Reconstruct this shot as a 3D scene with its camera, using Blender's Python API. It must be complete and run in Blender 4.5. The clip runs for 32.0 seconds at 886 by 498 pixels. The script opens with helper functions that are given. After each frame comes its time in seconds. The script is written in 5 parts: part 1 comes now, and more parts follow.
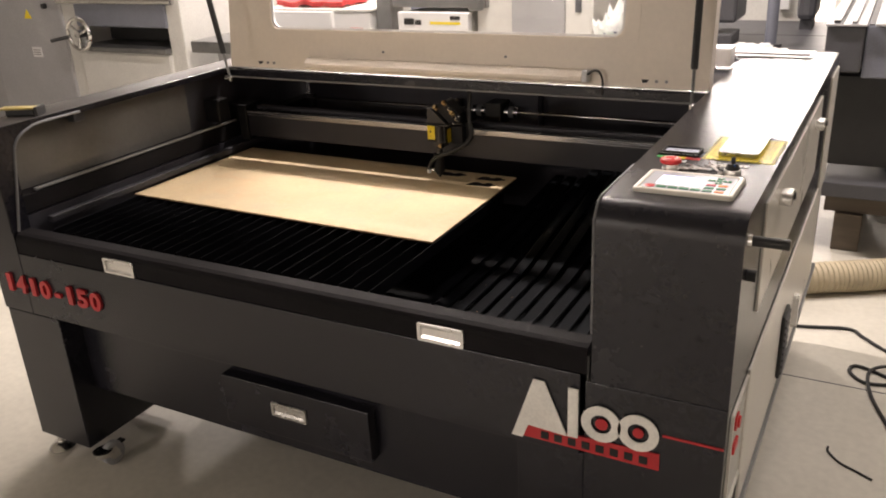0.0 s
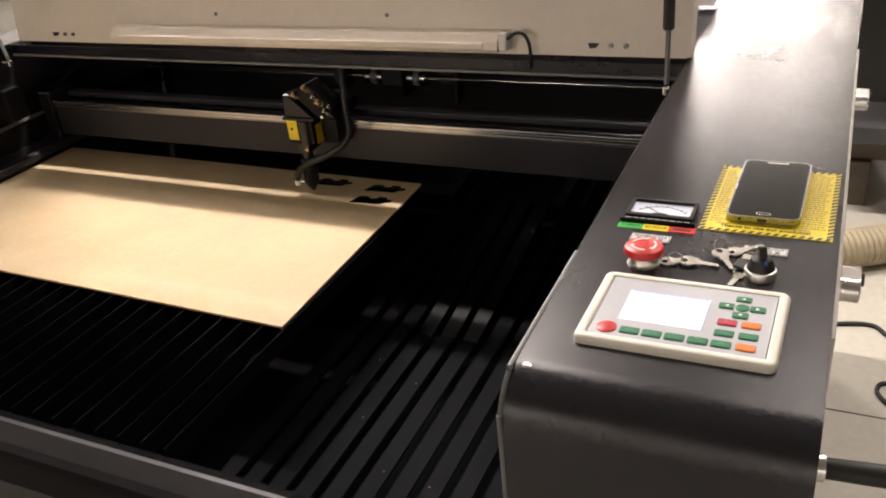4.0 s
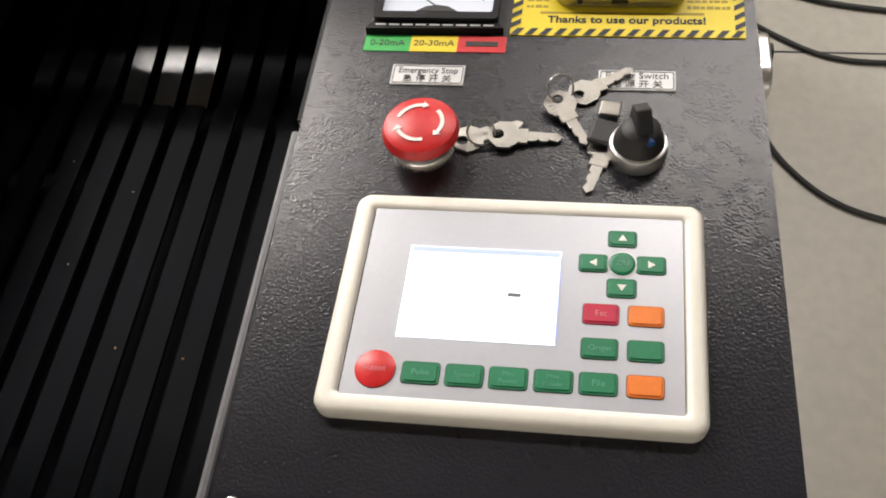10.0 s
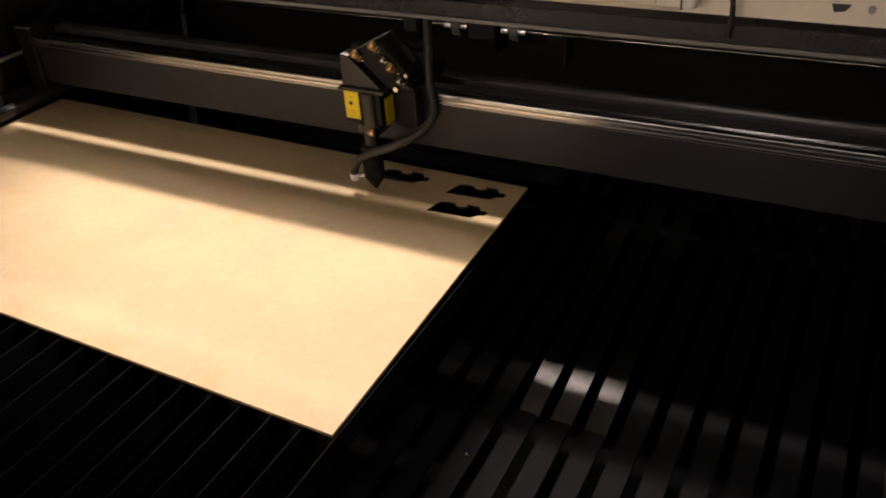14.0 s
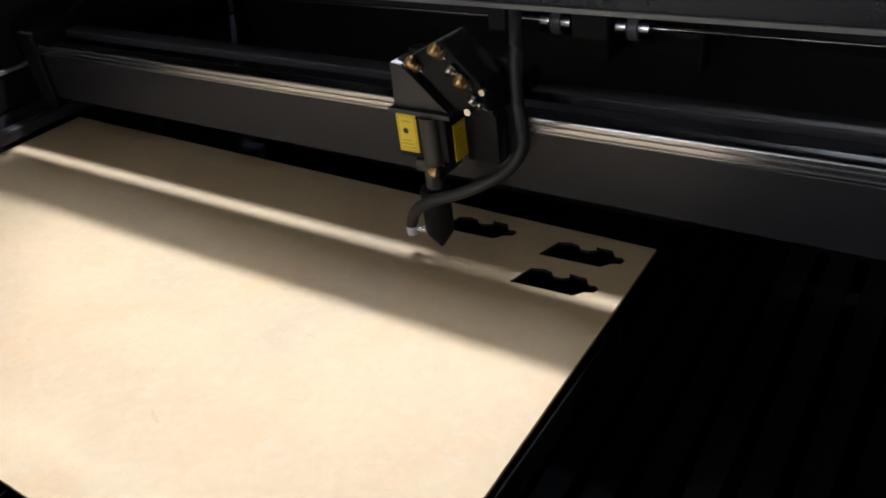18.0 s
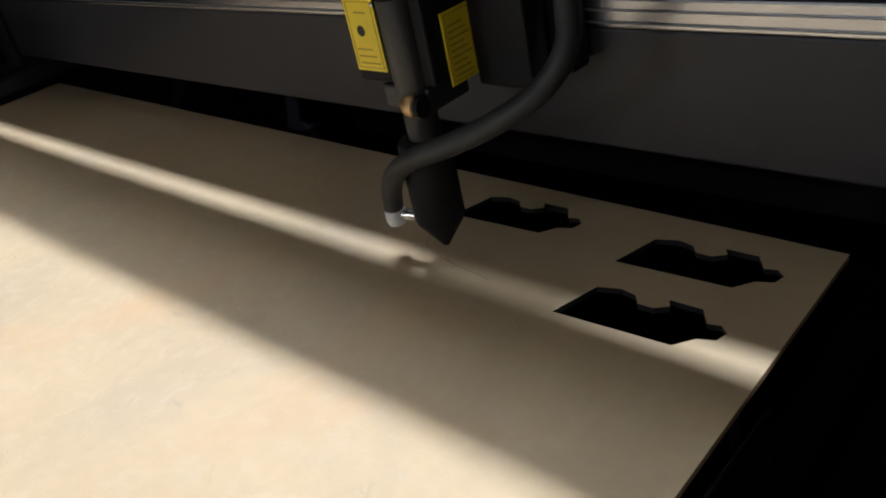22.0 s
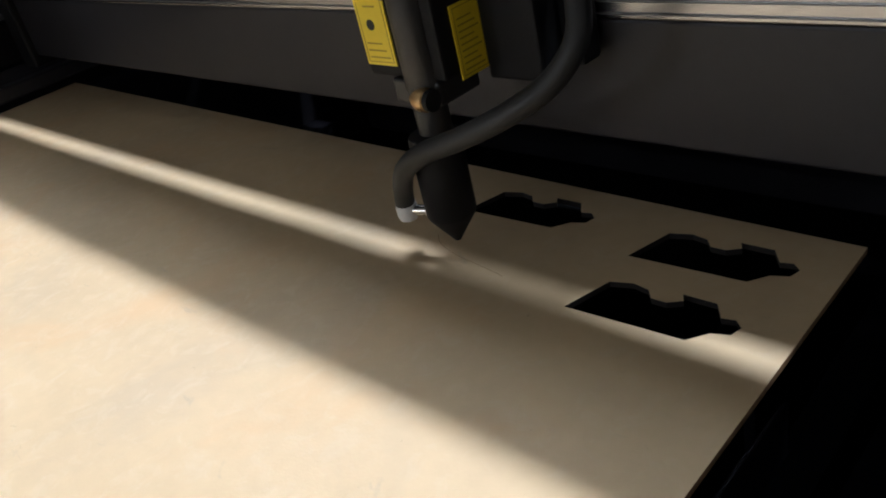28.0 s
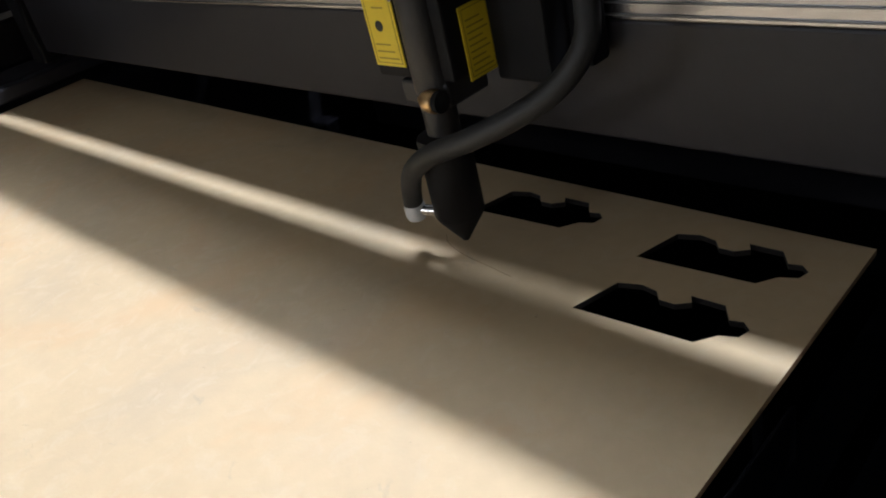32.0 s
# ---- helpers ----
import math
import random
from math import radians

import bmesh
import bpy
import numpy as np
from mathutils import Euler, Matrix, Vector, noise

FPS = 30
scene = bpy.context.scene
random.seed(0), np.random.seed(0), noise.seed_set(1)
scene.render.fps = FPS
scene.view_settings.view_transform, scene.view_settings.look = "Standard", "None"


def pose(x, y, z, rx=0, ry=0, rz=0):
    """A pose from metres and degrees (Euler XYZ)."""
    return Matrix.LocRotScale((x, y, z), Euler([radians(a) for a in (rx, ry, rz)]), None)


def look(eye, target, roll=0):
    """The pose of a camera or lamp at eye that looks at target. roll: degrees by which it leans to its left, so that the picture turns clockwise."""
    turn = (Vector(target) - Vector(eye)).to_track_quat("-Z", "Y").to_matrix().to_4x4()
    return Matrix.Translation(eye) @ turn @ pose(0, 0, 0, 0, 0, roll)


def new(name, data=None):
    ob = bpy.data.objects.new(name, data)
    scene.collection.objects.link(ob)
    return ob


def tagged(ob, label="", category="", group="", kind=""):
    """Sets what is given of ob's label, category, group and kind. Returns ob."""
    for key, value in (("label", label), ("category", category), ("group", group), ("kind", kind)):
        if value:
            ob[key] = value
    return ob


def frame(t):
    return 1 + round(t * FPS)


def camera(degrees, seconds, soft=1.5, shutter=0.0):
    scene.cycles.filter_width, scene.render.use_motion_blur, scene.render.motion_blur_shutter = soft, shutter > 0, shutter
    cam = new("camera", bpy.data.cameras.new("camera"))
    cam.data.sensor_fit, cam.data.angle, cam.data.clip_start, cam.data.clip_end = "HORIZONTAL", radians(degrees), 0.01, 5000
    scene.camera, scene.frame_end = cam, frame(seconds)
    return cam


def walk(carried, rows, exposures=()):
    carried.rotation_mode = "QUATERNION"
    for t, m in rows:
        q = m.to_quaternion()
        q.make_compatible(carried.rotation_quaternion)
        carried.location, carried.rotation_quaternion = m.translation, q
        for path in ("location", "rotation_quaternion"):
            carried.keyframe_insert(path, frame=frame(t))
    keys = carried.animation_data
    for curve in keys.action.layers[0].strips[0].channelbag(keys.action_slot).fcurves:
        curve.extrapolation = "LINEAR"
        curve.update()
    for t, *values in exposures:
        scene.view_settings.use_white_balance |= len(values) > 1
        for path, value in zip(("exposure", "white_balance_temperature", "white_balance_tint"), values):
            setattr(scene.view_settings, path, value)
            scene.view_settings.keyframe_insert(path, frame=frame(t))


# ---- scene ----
# ---- camera ----
cam = camera(56.2, 32.0, soft=1.9)
PATH = [
    (0, (0.1856, -1.3498, 1.5629), (-0.7063, 0.2707, 0.8025), -2.90),
    (0.5, (0.1913, -1.2299, 1.5574), (-0.7248, 0.3681, 0.7783), -3.08),
    (1, (0.2049, -1.1674, 1.5562), (-0.7261, 0.4081, 0.7493), -3.08),
    (1.5, (0.2041, -1.1192, 1.5543), (-0.7482, 0.4350, 0.7312), -3.21),
    (2, (0.1806, -1.0458, 1.5514), (-0.7824, 0.4924, 0.7110), -3.62),
    (2.5, (0.1075, -0.8987, 1.5433), (-0.8264, 0.6488, 0.6872), -4.44),
    (3, (0.0474, -0.7819, 1.5537), (-0.8179, 0.7947, 0.6788), -5.17),
    (3.5, (0.0124, -0.6446, 1.5383), (-0.8109, 0.9315, 0.6227), -5.50),
    (5.5, (-0.1078, -0.2111, 1.5064), (-0.7440, 1.2641, 0.3152), -10.61),
    (6, (-0.1211, -0.1458, 1.4849), (-0.6405, 1.2656, 0.1665), -10.78),
    (6.5, (-0.1124, -0.0752, 1.4502), (-0.5418, 1.2167, -0.0149), -11.10),
    (7, (-0.1107, -0.0324, 1.4247), (-0.4624, 1.1441, -0.1539), -11.19),
    (7.5, (-0.1136, -0.0333, 1.4247), (-0.4186, 1.0822, -0.2071), -11.02),
    (8, (-0.1142, -0.0368, 1.4255), (-0.4053, 1.0788, -0.2087), -10.52),
    (8.5, (-0.1100, -0.0239, 1.4243), (-0.3882, 1.0157, -0.2615), -10.84),
    (9, (-0.1048, 0.0059, 1.4162), (-0.3490, 0.9322, -0.3395), -10.88),
    (9.5, (-0.1066, 0.0066, 1.4164), (-0.3381, 0.9318, -0.3416), -10.22),
    (10, (-0.1058, -0.0140, 1.4256), (-0.3507, 1.0157, -0.2713), -8.48),
    (10.5, (-0.1325, -0.0556, 1.4369), (-0.4492, 1.1632, -0.1169), -6.08),
    (11, (-0.1570, -0.1009, 1.4466), (-0.5418, 1.2233, -0.0019), -5.49),
    (11.5, (-0.1670, -0.1352, 1.4560), (-0.5955, 1.2337, 0.0623), -5.42),
    (12, (-0.1740, -0.1632, 1.4650), (-0.6571, 1.2445, 0.1290), -5.06),
    (12.5, (-0.2041, -0.1973, 1.4723), (-0.7807, 1.2447, 0.2120), -4.40),
    (13, (-0.2507, -0.2005, 1.4680), (-0.9181, 1.2629, 0.2792), -4.40),
    (13.5, (-0.2986, -0.1571, 1.4557), (-1.0561, 1.3033, 0.3185), -5.00),
    (14, (-0.3805, -0.0705, 1.4084), (-1.2079, 1.3855, 0.3150), -4.55),
    (14.5, (-0.4206, 0.0166, 1.3958), (-1.3425, 1.4116, 0.2986), -5.69),
    (15, (-0.4826, 0.0739, 1.3718), (-1.4142, 1.4699, 0.2839), -6.79),
    (15.5, (-0.5332, 0.1324, 1.3217), (-1.4465, 1.5474, 0.2430), -7.25),
    (17.5, (-0.5437, 0.2647, 1.2887), (-1.5679, 1.5917, 0.1978), -8.14),
    (18, (-0.5570, 0.2604, 1.2767), (-1.5796, 1.6071, 0.2087), -7.80),
    (18.5, (-0.5601, 0.2937, 1.2428), (-1.6360, 1.6174, 0.1986), -8.21),
    (19, (-0.6027, 0.3973, 1.1669), (-1.7674, 1.6625, 0.1457), -9.67),
    (19.5, (-0.6570, 0.5252, 1.0822), (-1.9625, 1.7002, 0.1256), -12.77),
    (20, (-0.6739, 0.5739, 1.0540), (-1.9887, 1.7390, 0.0981), -13.16),
    (20.5, (-0.6718, 0.5736, 1.0251), (-1.9980, 1.7767, 0.1342), -12.62),
    (21, (-0.6757, 0.5818, 1.0123), (-2.0091, 1.7822, 0.1286), -12.22),
    (21.5, (-0.6956, 0.5938, 1.0142), (-1.9980, 1.7931, 0.0840), -12.47),
    (22, (-0.6993, 0.6041, 1.0283), (-1.9998, 1.7524, 0.0331), -13.04),
    (22.5, (-0.6903, 0.6021, 1.0099), (-2.0321, 1.7732, 0.0999), -14.61),
    (23, (-0.6905, 0.6016, 1.0061), (-2.0296, 1.7842, 0.1071), -14.23),
    (23.5, (-0.6907, 0.6019, 1.0041), (-2.0300, 1.7922, 0.1157), -14.07),
    (24, (-0.6913, 0.6021, 1.0009), (-2.0402, 1.7890, 0.1224), -14.01),
    (24.5, (-0.6901, 0.6038, 1.0058), (-2.0476, 1.7692, 0.1119), -14.65),
    (25, (-0.6967, 0.6130, 1.0268), (-2.0242, 1.7307, 0.0325), -14.51),
    (25.5, (-0.6915, 0.6027, 1.0049), (-2.0432, 1.7664, 0.1001), -14.48),
    (27.5, (-0.6931, 0.6037, 1.0063), (-2.0416, 1.7618, 0.0895), -13.95),
    (28, (-0.6980, 0.6079, 1.0237), (-2.0291, 1.7261, 0.0347), -13.97),
    (28.5, (-0.6924, 0.6010, 1.0095), (-2.0519, 1.7391, 0.0840), -14.37),
    (29, (-0.6942, 0.5985, 1.0063), (-2.0489, 1.7379, 0.0754), -14.03),
    (29.5, (-0.6953, 0.5966, 1.0063), (-2.0462, 1.7338, 0.0672), -13.94),
    (30, (-0.6968, 0.5996, 1.0036), (-2.0383, 1.7411, 0.0563), -13.71),
    (30.5, (-0.6979, 0.6005, 1.0001), (-2.0317, 1.7529, 0.0552), -13.27),
    (31, (-0.6986, 0.5970, 0.9996), (-2.0352, 1.7467, 0.0552), -13.18),
    (31.5, (-0.6968, 0.5996, 1.0020), (-2.0402, 1.7547, 0.0741), -13.35),
    (32, (-0.6989, 0.6089, 1.0288), (-2.0375, 1.7076, 0.0283), -14.25),
]
EXPOSURES = [(0, 0.0, 6550, 19), (1.5, 0.1, 6500, 17), (3.5, 0.0, 6500, 18), (5.5, -0.25, 6750, 15), (8.5, -0.2, 5900, 13), (10.5, -0.25, 6400, 14), (12, -0.2, 7100, 21), (13, -0.15, 7150, 22), (15.5, -0.15, 7100, 21), (17.5, -0.15, 5350, 13), (21, -0.33, 5250, 11), (25, -0.3, 5250, 11), (28, -0.28, 5250, 11), (32, -0.26, 5250, 11)]
walk(cam, [(t, look(e, g, r)) for t, e, g, r in PATH], EXPOSURES)

# ---- world and lamps ----
world = bpy.data.worlds.new("world")
scene.world = world
world.use_nodes = True
world.node_tree.nodes["Background"].inputs[0].default_value = (0.9, 0.93, 1.0, 1)
world.node_tree.nodes["Background"].inputs[1].default_value = 0.02

# the first casts the board's shadows; the others are added for fill and glare
TUBES = [  # x, y, watts of the unseen ceiling light rows; all run along x
    (-1.75, 1.97, 128.0), (0.6, 1.97, 42.0), (1.7, 3.3, 25.0), (-3.9, 4.9, 250.0), (-4.6, 6.6, 90.0), (-8.0, 6.6, 260.0), (-3.0, 7.6, 90.0),
    (-3.4, 9.2, 80.0), (-0.55, 8.2, 190.0), (-1.5, 10.5, 260.0), (-1.6, 12.2, 340.0), (-4.6, -9.8, 500.0), (1.2, -10.5, 270.0),
]
CEIL = 3.3
for lx, ly, watts in TUBES:
    lamp = bpy.data.lights.new("ceiling_lamp", "AREA")
    lamp.shape, lamp.size, lamp.size_y, lamp.energy = "RECTANGLE", 1.25, 0.12, watts
    lamp.color = (1.0, 0.93, 0.82)
    ob = new("ceiling_lamp", lamp)
    ob.matrix_world = pose(lx, ly, CEIL - 0.10)


# ---- materials ----
def nodes_of(name):
    m = bpy.data.materials.new(name)
    m.use_nodes = True
    nt = m.node_tree
    return m, nt, nt.nodes["Principled BSDF"]


def mat(name, color, rough=0.5, metal=0.0, var=0.12, scale=6.0, bump=0.0, bscale=300.0, rvar=0.1, coat=0.0, stretch=(1, 1, 1), fine=0.06, spec=0.5, object_random=0.0):
    """Procedural surface: two scales of colour variation, uneven gloss and a fine relief, in metres."""
    m, nt, b = nodes_of(name)
    N, L = nt.nodes, nt.links
    tc = N.new("ShaderNodeTexCoord")
    mp = N.new("ShaderNodeMapping")
    mp.inputs["Scale"].default_value = stretch
    geo = N.new("ShaderNodeNewGeometry")
    L.new(geo.outputs["Position"], mp.inputs["Vector"])
    n1 = N.new("ShaderNodeTexNoise")
    n1.inputs["Scale"].default_value = scale
    n1.inputs["Detail"].default_value = 6
    n1.inputs["Roughness"].default_value = 0.65
    L.new(mp.outputs[0], n1.inputs["Vector"])
    n2 = N.new("ShaderNodeTexNoise")
    n2.inputs["Scale"].default_value = scale * 28
    n2.inputs["Detail"].default_value = 3
    L.new(mp.outputs[0], n2.inputs["Vector"])
    r1 = N.new("ShaderNodeMapRange")
    r1.inputs["From Min"].default_value, r1.inputs["From Max"].default_value = 0.3, 0.7
    r1.inputs["To Min"].default_value, r1.inputs["To Max"].default_value = 1 - var, 1 + var
    L.new(n1.outputs["Fac"], r1.inputs["Value"])
    r2 = N.new("ShaderNodeMapRange")
    r2.inputs["From Min"].default_value, r2.inputs["From Max"].default_value = 0.3, 0.7
    r2.inputs["To Min"].default_value, r2.inputs["To Max"].default_value = 1 - fine, 1 + fine
    L.new(n2.outputs["Fac"], r2.inputs["Value"])
    mul = N.new("ShaderNodeMath")
    mul.operation = "MULTIPLY"
    L.new(r1.outputs[0], mul.inputs[0])
    L.new(r2.outputs[0], mul.inputs[1])
    last = mul
    if object_random:
        oi = N.new("ShaderNodeObjectInfo")
        r4 = N.new("ShaderNodeMapRange")
        r4.inputs["To Min"].default_value, r4.inputs["To Max"].default_value = 1 - object_random, 1 + object_random
        L.new(oi.outputs["Random"], r4.inputs["Value"])
        m3 = N.new("ShaderNodeMath")
        m3.operation = "MULTIPLY"
        L.new(mul.outputs[0], m3.inputs[0])
        L.new(r4.outputs[0], m3.inputs[1])
        last = m3
    vm = N.new("ShaderNodeVectorMath")
    vm.operation = "SCALE"
    vm.inputs[0].default_value = color
    L.new(last.outputs[0], vm.inputs["Scale"])
    L.new(vm.outputs[0], b.inputs["Base Color"])
    r3 = N.new("ShaderNodeMapRange")
    r3.inputs["To Min"].default_value, r3.inputs["To Max"].default_value = max(0.02, rough - rvar), min(1, rough + rvar)
    L.new(n1.outputs["Fac"], r3.inputs["Value"])
    L.new(r3.outputs[0], b.inputs["Roughness"])
    b.inputs["Metallic"].default_value = metal
    b.inputs["Coat Weight"].default_value = coat
    b.inputs["Specular IOR Level"].default_value = spec
    if bump:
        n3 = N.new("ShaderNodeTexNoise")
        n3.inputs["Scale"].default_value = bscale
        n3.inputs["Detail"].default_value = 2
        L.new(mp.outputs[0], n3.inputs["Vector"])
        bp = N.new("ShaderNodeBump")
        bp.inputs["Strength"].default_value = bump
        bp.inputs["Distance"].default_value = 0.001
        L.new(n3.outputs["Fac"], bp.inputs["Height"])
        L.new(bp.outputs[0], b.inputs["Normal"])
    return m


def glow(name, color, strength):
    m, nt, b = nodes_of(name)
    b.inputs["Base Color"].default_value = (*color, 1)
    b.inputs["Emission Color"].default_value = (*color, 1)
    b.inputs["Emission Strength"].default_value = strength
    b.inputs["Roughness"].default_value = 0.2
    return m


BLACK = mat("black_powder_coat", (0.0138, 0.0134, 0.0185), 0.25, bump=0.27, bscale=640, var=0.15, scale=3)
BLACK_IN = mat("black_bay_paint", (0.034, 0.033, 0.041), 0.5, var=0.25, scale=4)
SLAT = mat("black_support_blade", (0.0042, 0.0042, 0.0054), 0.65, var=0.3, scale=9, fine=0.2, rvar=0.2, spec=0.04)
# one tray paint in two copies: this one glints, the next stays dull
TRAY = mat("black_tray_paint", (0.0065, 0.0075, 0.0090), 0.2, var=0.22, scale=6, fine=0.1, rvar=0.03, spec=0.4)
TRAY_DULL = mat("dull_black_tray_paint", (0.0050, 0.0058, 0.0075), 0.68, var=0.3, scale=7, fine=0.12, spec=0.06)
CREAM = mat("cream_lid_paint", (0.86, 0.775, 0.675), 0.38, var=0.05, scale=2.5, fine=0.02, bump=0.15, bscale=200)
WHITE = mat("white_door_paint", (0.78, 0.75, 0.69), 0.3, var=0.05, scale=3, fine=0.02)
MDF = mat("mdf_sheet", (0.60, 0.467, 0.285), 0.68, var=0.10, scale=3.2, fine=0.025, bump=0.06, bscale=500)


def tint(m, color, scale, lo, hi, amount, stretch=(1, 1, 1)):
    """Lays uneven patches of another colour over a surface."""
    nt = m.node_tree
    N, L = nt.nodes, nt.links
    b = N["Principled BSDF"]
    old = b.inputs["Base Color"].links[0].from_socket
    geo = N.new("ShaderNodeNewGeometry")
    mp = N.new("ShaderNodeMapping")
    mp.inputs["Scale"].default_value = stretch
    mp.inputs["Location"].default_value = (scale * 0.37, scale * 0.11, 0)
    L.new(geo.outputs["Position"], mp.inputs["Vector"])
    n = N.new("ShaderNodeTexNoise")
    n.inputs["Scale"].default_value = scale
    n.inputs["Detail"].default_value = 5
    n.inputs["Roughness"].default_value = 0.6
    n.inputs["Distortion"].default_value = 0.8
    L.new(mp.outputs[0], n.inputs["Vector"])
    r = N.new("ShaderNodeMapRange")
    r.inputs["From Min"].default_value, r.inputs["From Max"].default_value = lo, hi
    r.inputs["To Min"].default_value, r.inputs["To Max"].default_value = 0.0, amount
    L.new(n.outputs["Fac"], r.inputs["Value"])
    mix = N.new("ShaderNodeMix")
    mix.data_type = "RGBA"
    L.new(r.outputs[0], mix.inputs["Factor"])
    L.new(old, mix.inputs["A"])
    mix.inputs["B"].default_value = (*color, 1)
    L.new(mix.outputs["Result"], b.inputs["Base Color"])


tint(MDF, (0.45, 0.38, 0.28), 5.0, 0.50, 0.75, 0.5)
tint(MDF, (0.62, 0.40, 0.20), 8.0, 0.52, 0.78, 0.6)
tint(MDF, (0.66, 0.56, 0.40), 60.0, 0.5, 0.8, 0.5)
tint(MDF, (0.30, 0.22, 0.14), 130.0, 0.70, 0.78, 0.6)
tint(MDF, (0.36, 0.31, 0.24), 22.0, 0.66, 0.74, 0.35, (1.0, 2.6, 1.0))
MDF_EDGE = mat("mdf_edge", (0.33, 0.2, 0.1), 0.8, var=0.2, scale=30, fine=0.15, bump=0.4, bscale=900)
CHAR = mat("charred_edge", (0.010, 0.007, 0.005), 0.8, var=0.3, scale=40)
ALU = mat("aluminium", (0.52, 0.52, 0.55), 0.24, metal=1.0, var=0.12, scale=6, stretch=(0.4, 8, 8), fine=0.1)
STEEL = mat("bright_steel", (0.72, 0.71, 0.69), 0.18, metal=1.0, var=0.08, scale=20)
SILVER = mat("silver_handle", (0.75, 0.74, 0.72), 0.28, metal=0.9, var=0.06, scale=10)
HEAD_BLACK = mat("anodised_black", (0.008, 0.008, 0.009), 0.55, var=0.25, scale=20, spec=0.2)
HEAD_TUBE = mat("anodised_dark_grey", (0.022, 0.021, 0.021), 0.42, var=0.2, scale=25)
KEY_METAL = mat("nickel_key", (0.30, 0.285, 0.26), 0.36, metal=1.0, var=0.12, scale=60, bump=0.3, bscale=1500)
PHONE_RIM = mat("phone_rim", (0.42, 0.42, 0.43), 0.25, metal=0.9, var=0.06, scale=10)
FLAP = mat("satin_black_paint", (0.0135, 0.0125, 0.0135), 0.7, var=0.2, scale=3, bump=0.2, bscale=900, spec=0.06)
# console black made lighter and browner to stand in for reflected sheen
SHEEN_BLACK = mat("sheen_black_paint", (0.030, 0.026, 0.025), 0.5, var=0.2, scale=5, bump=0.1, bscale=760, fine=0.1)
BEAMP = mat("charcoal_beam_paint", (0.016, 0.0155, 0.020), 0.45, var=0.15, scale=5, bump=0.15, bscale=700)
TRIM = mat("edge_trim_rubber", (0.16, 0.16, 0.17), 0.4, var=0.15, scale=12)
SIDE = mat("grey_side_panel", (0.12, 0.115, 0.11), 0.22, var=0.2, scale=3, fine=0.03, rvar=0.12)
PRINT = mat("brown_print", (0.42, 0.29, 0.015), 0.5)
BRASS = mat("brass", (0.62, 0.42, 0.2), 0.3, metal=1.0, var=0.15, scale=30)
YELLOW = mat("yellow_sticker", (0.85, 0.66, 0.012), 0.4, var=0.05, scale=8, fine=0.02)
RED = mat("red_plastic", (0.62, 0.02, 0.02), 0.35, var=0.06, scale=12)
REDLOGO = mat("red_letters", (0.5, 0.025, 0.03), 0.4, var=0.08, scale=12)
GREEN = mat("green_button", (0.01, 0.19, 0.08), 0.42, var=0.08, scale=40, coat=0.05)
ORANGE = mat("orange_button", (0.8, 0.2, 0.015), 0.42, var=0.08, scale=40, coat=0.05)
CRIMSON = mat("crimson_button", (0.5, 0.01, 0.05), 0.42, var=0.08, scale=40, coat=0.05)
IVORY = mat("ivory_plastic", (0.86, 0.82, 0.73), 0.35, var=0.04, scale=10, fine=0.02)
FACE = mat("silver_membrane", (0.52, 0.53, 0.57), 0.36, metal=0.25, var=0.04, scale=12, fine=0.02)
INK = mat("black_ink", (0.012, 0.012, 0.012), 0.5)
PALEINK = mat("pale_print", (0.85, 0.83, 0.78), 0.5)
RUBBER = mat("black_rubber", (0.018, 0.018, 0.018), 0.55, var=0.2, scale=20)
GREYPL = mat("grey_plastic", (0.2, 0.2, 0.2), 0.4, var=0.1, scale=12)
LABEL = mat("label_white", (0.72, 0.72, 0.72), 0.3, var=0.03, scale=20)
FLOOR = mat("grey_epoxy_floor", (0.60, 0.57, 0.50), 0.42, var=0.07, scale=1.4, fine=0.05, rvar=0.15)
WALLM = mat("hall_wall", (0.45, 0.435, 0.41), 0.8, var=0.08, scale=0.8)
CEILM = mat("hall_ceiling", (0.38, 0.37, 0.35), 0.85, var=0.08, scale=0.8)
GREY = mat("grey_machine_paint", (0.36, 0.36, 0.37), 0.45, var=0.08, scale=3)
LGREY = mat("light_grey_machine_paint", (0.6, 0.59, 0.56), 0.4, var=0.06, scale=3)
DGREY = mat("dark_grey_machine_paint", (0.07, 0.07, 0.078), 0.45, var=0.15, scale=4)
BGREY = mat("blue_grey_paint", (0.17, 0.18, 0.22), 0.4, var=0.1, scale=4)
CAST = mat("cast_iron", (0.2, 0.2, 0.2), 0.4, metal=0.7, var=0.2, scale=8, bump=0.3, bscale=150)
HOSE = mat("ribbed_hose", (0.45, 0.38, 0.26), 0.6, var=0.12, scale=10)
CLOTH = mat("red_cloth", (0.45, 0.03, 0.03), 0.8, var=0.2, scale=20)
BAG = mat("plastic_bag", (0.75, 0.75, 0.74), 0.25, var=0.15, scale=15)
GREENB = mat("green_film", (0.25, 0.42, 0.33), 0.3, var=0.2, scale=15)
NAVY = mat("navy_print", (0.03, 0.03, 0.12), 0.5)
WOOD = mat("pallet_wood", (0.10, 0.078, 0.058), 0.75, var=0.25, scale=6, stretch=(0.3, 4, 4))
LIT = glow("lit_tube", (1.0, 0.95, 0.86), 9.0)
SCREEN = glow("lit_screen", (0.93, 0.95, 1.0), 1.6)
SCREEN_EDGE = glow("blue_screen_edge", (0.42, 0.48, 0.95), 0.75)
METER = glow("meter_face", (0.7, 0.72, 0.8), 0.35)


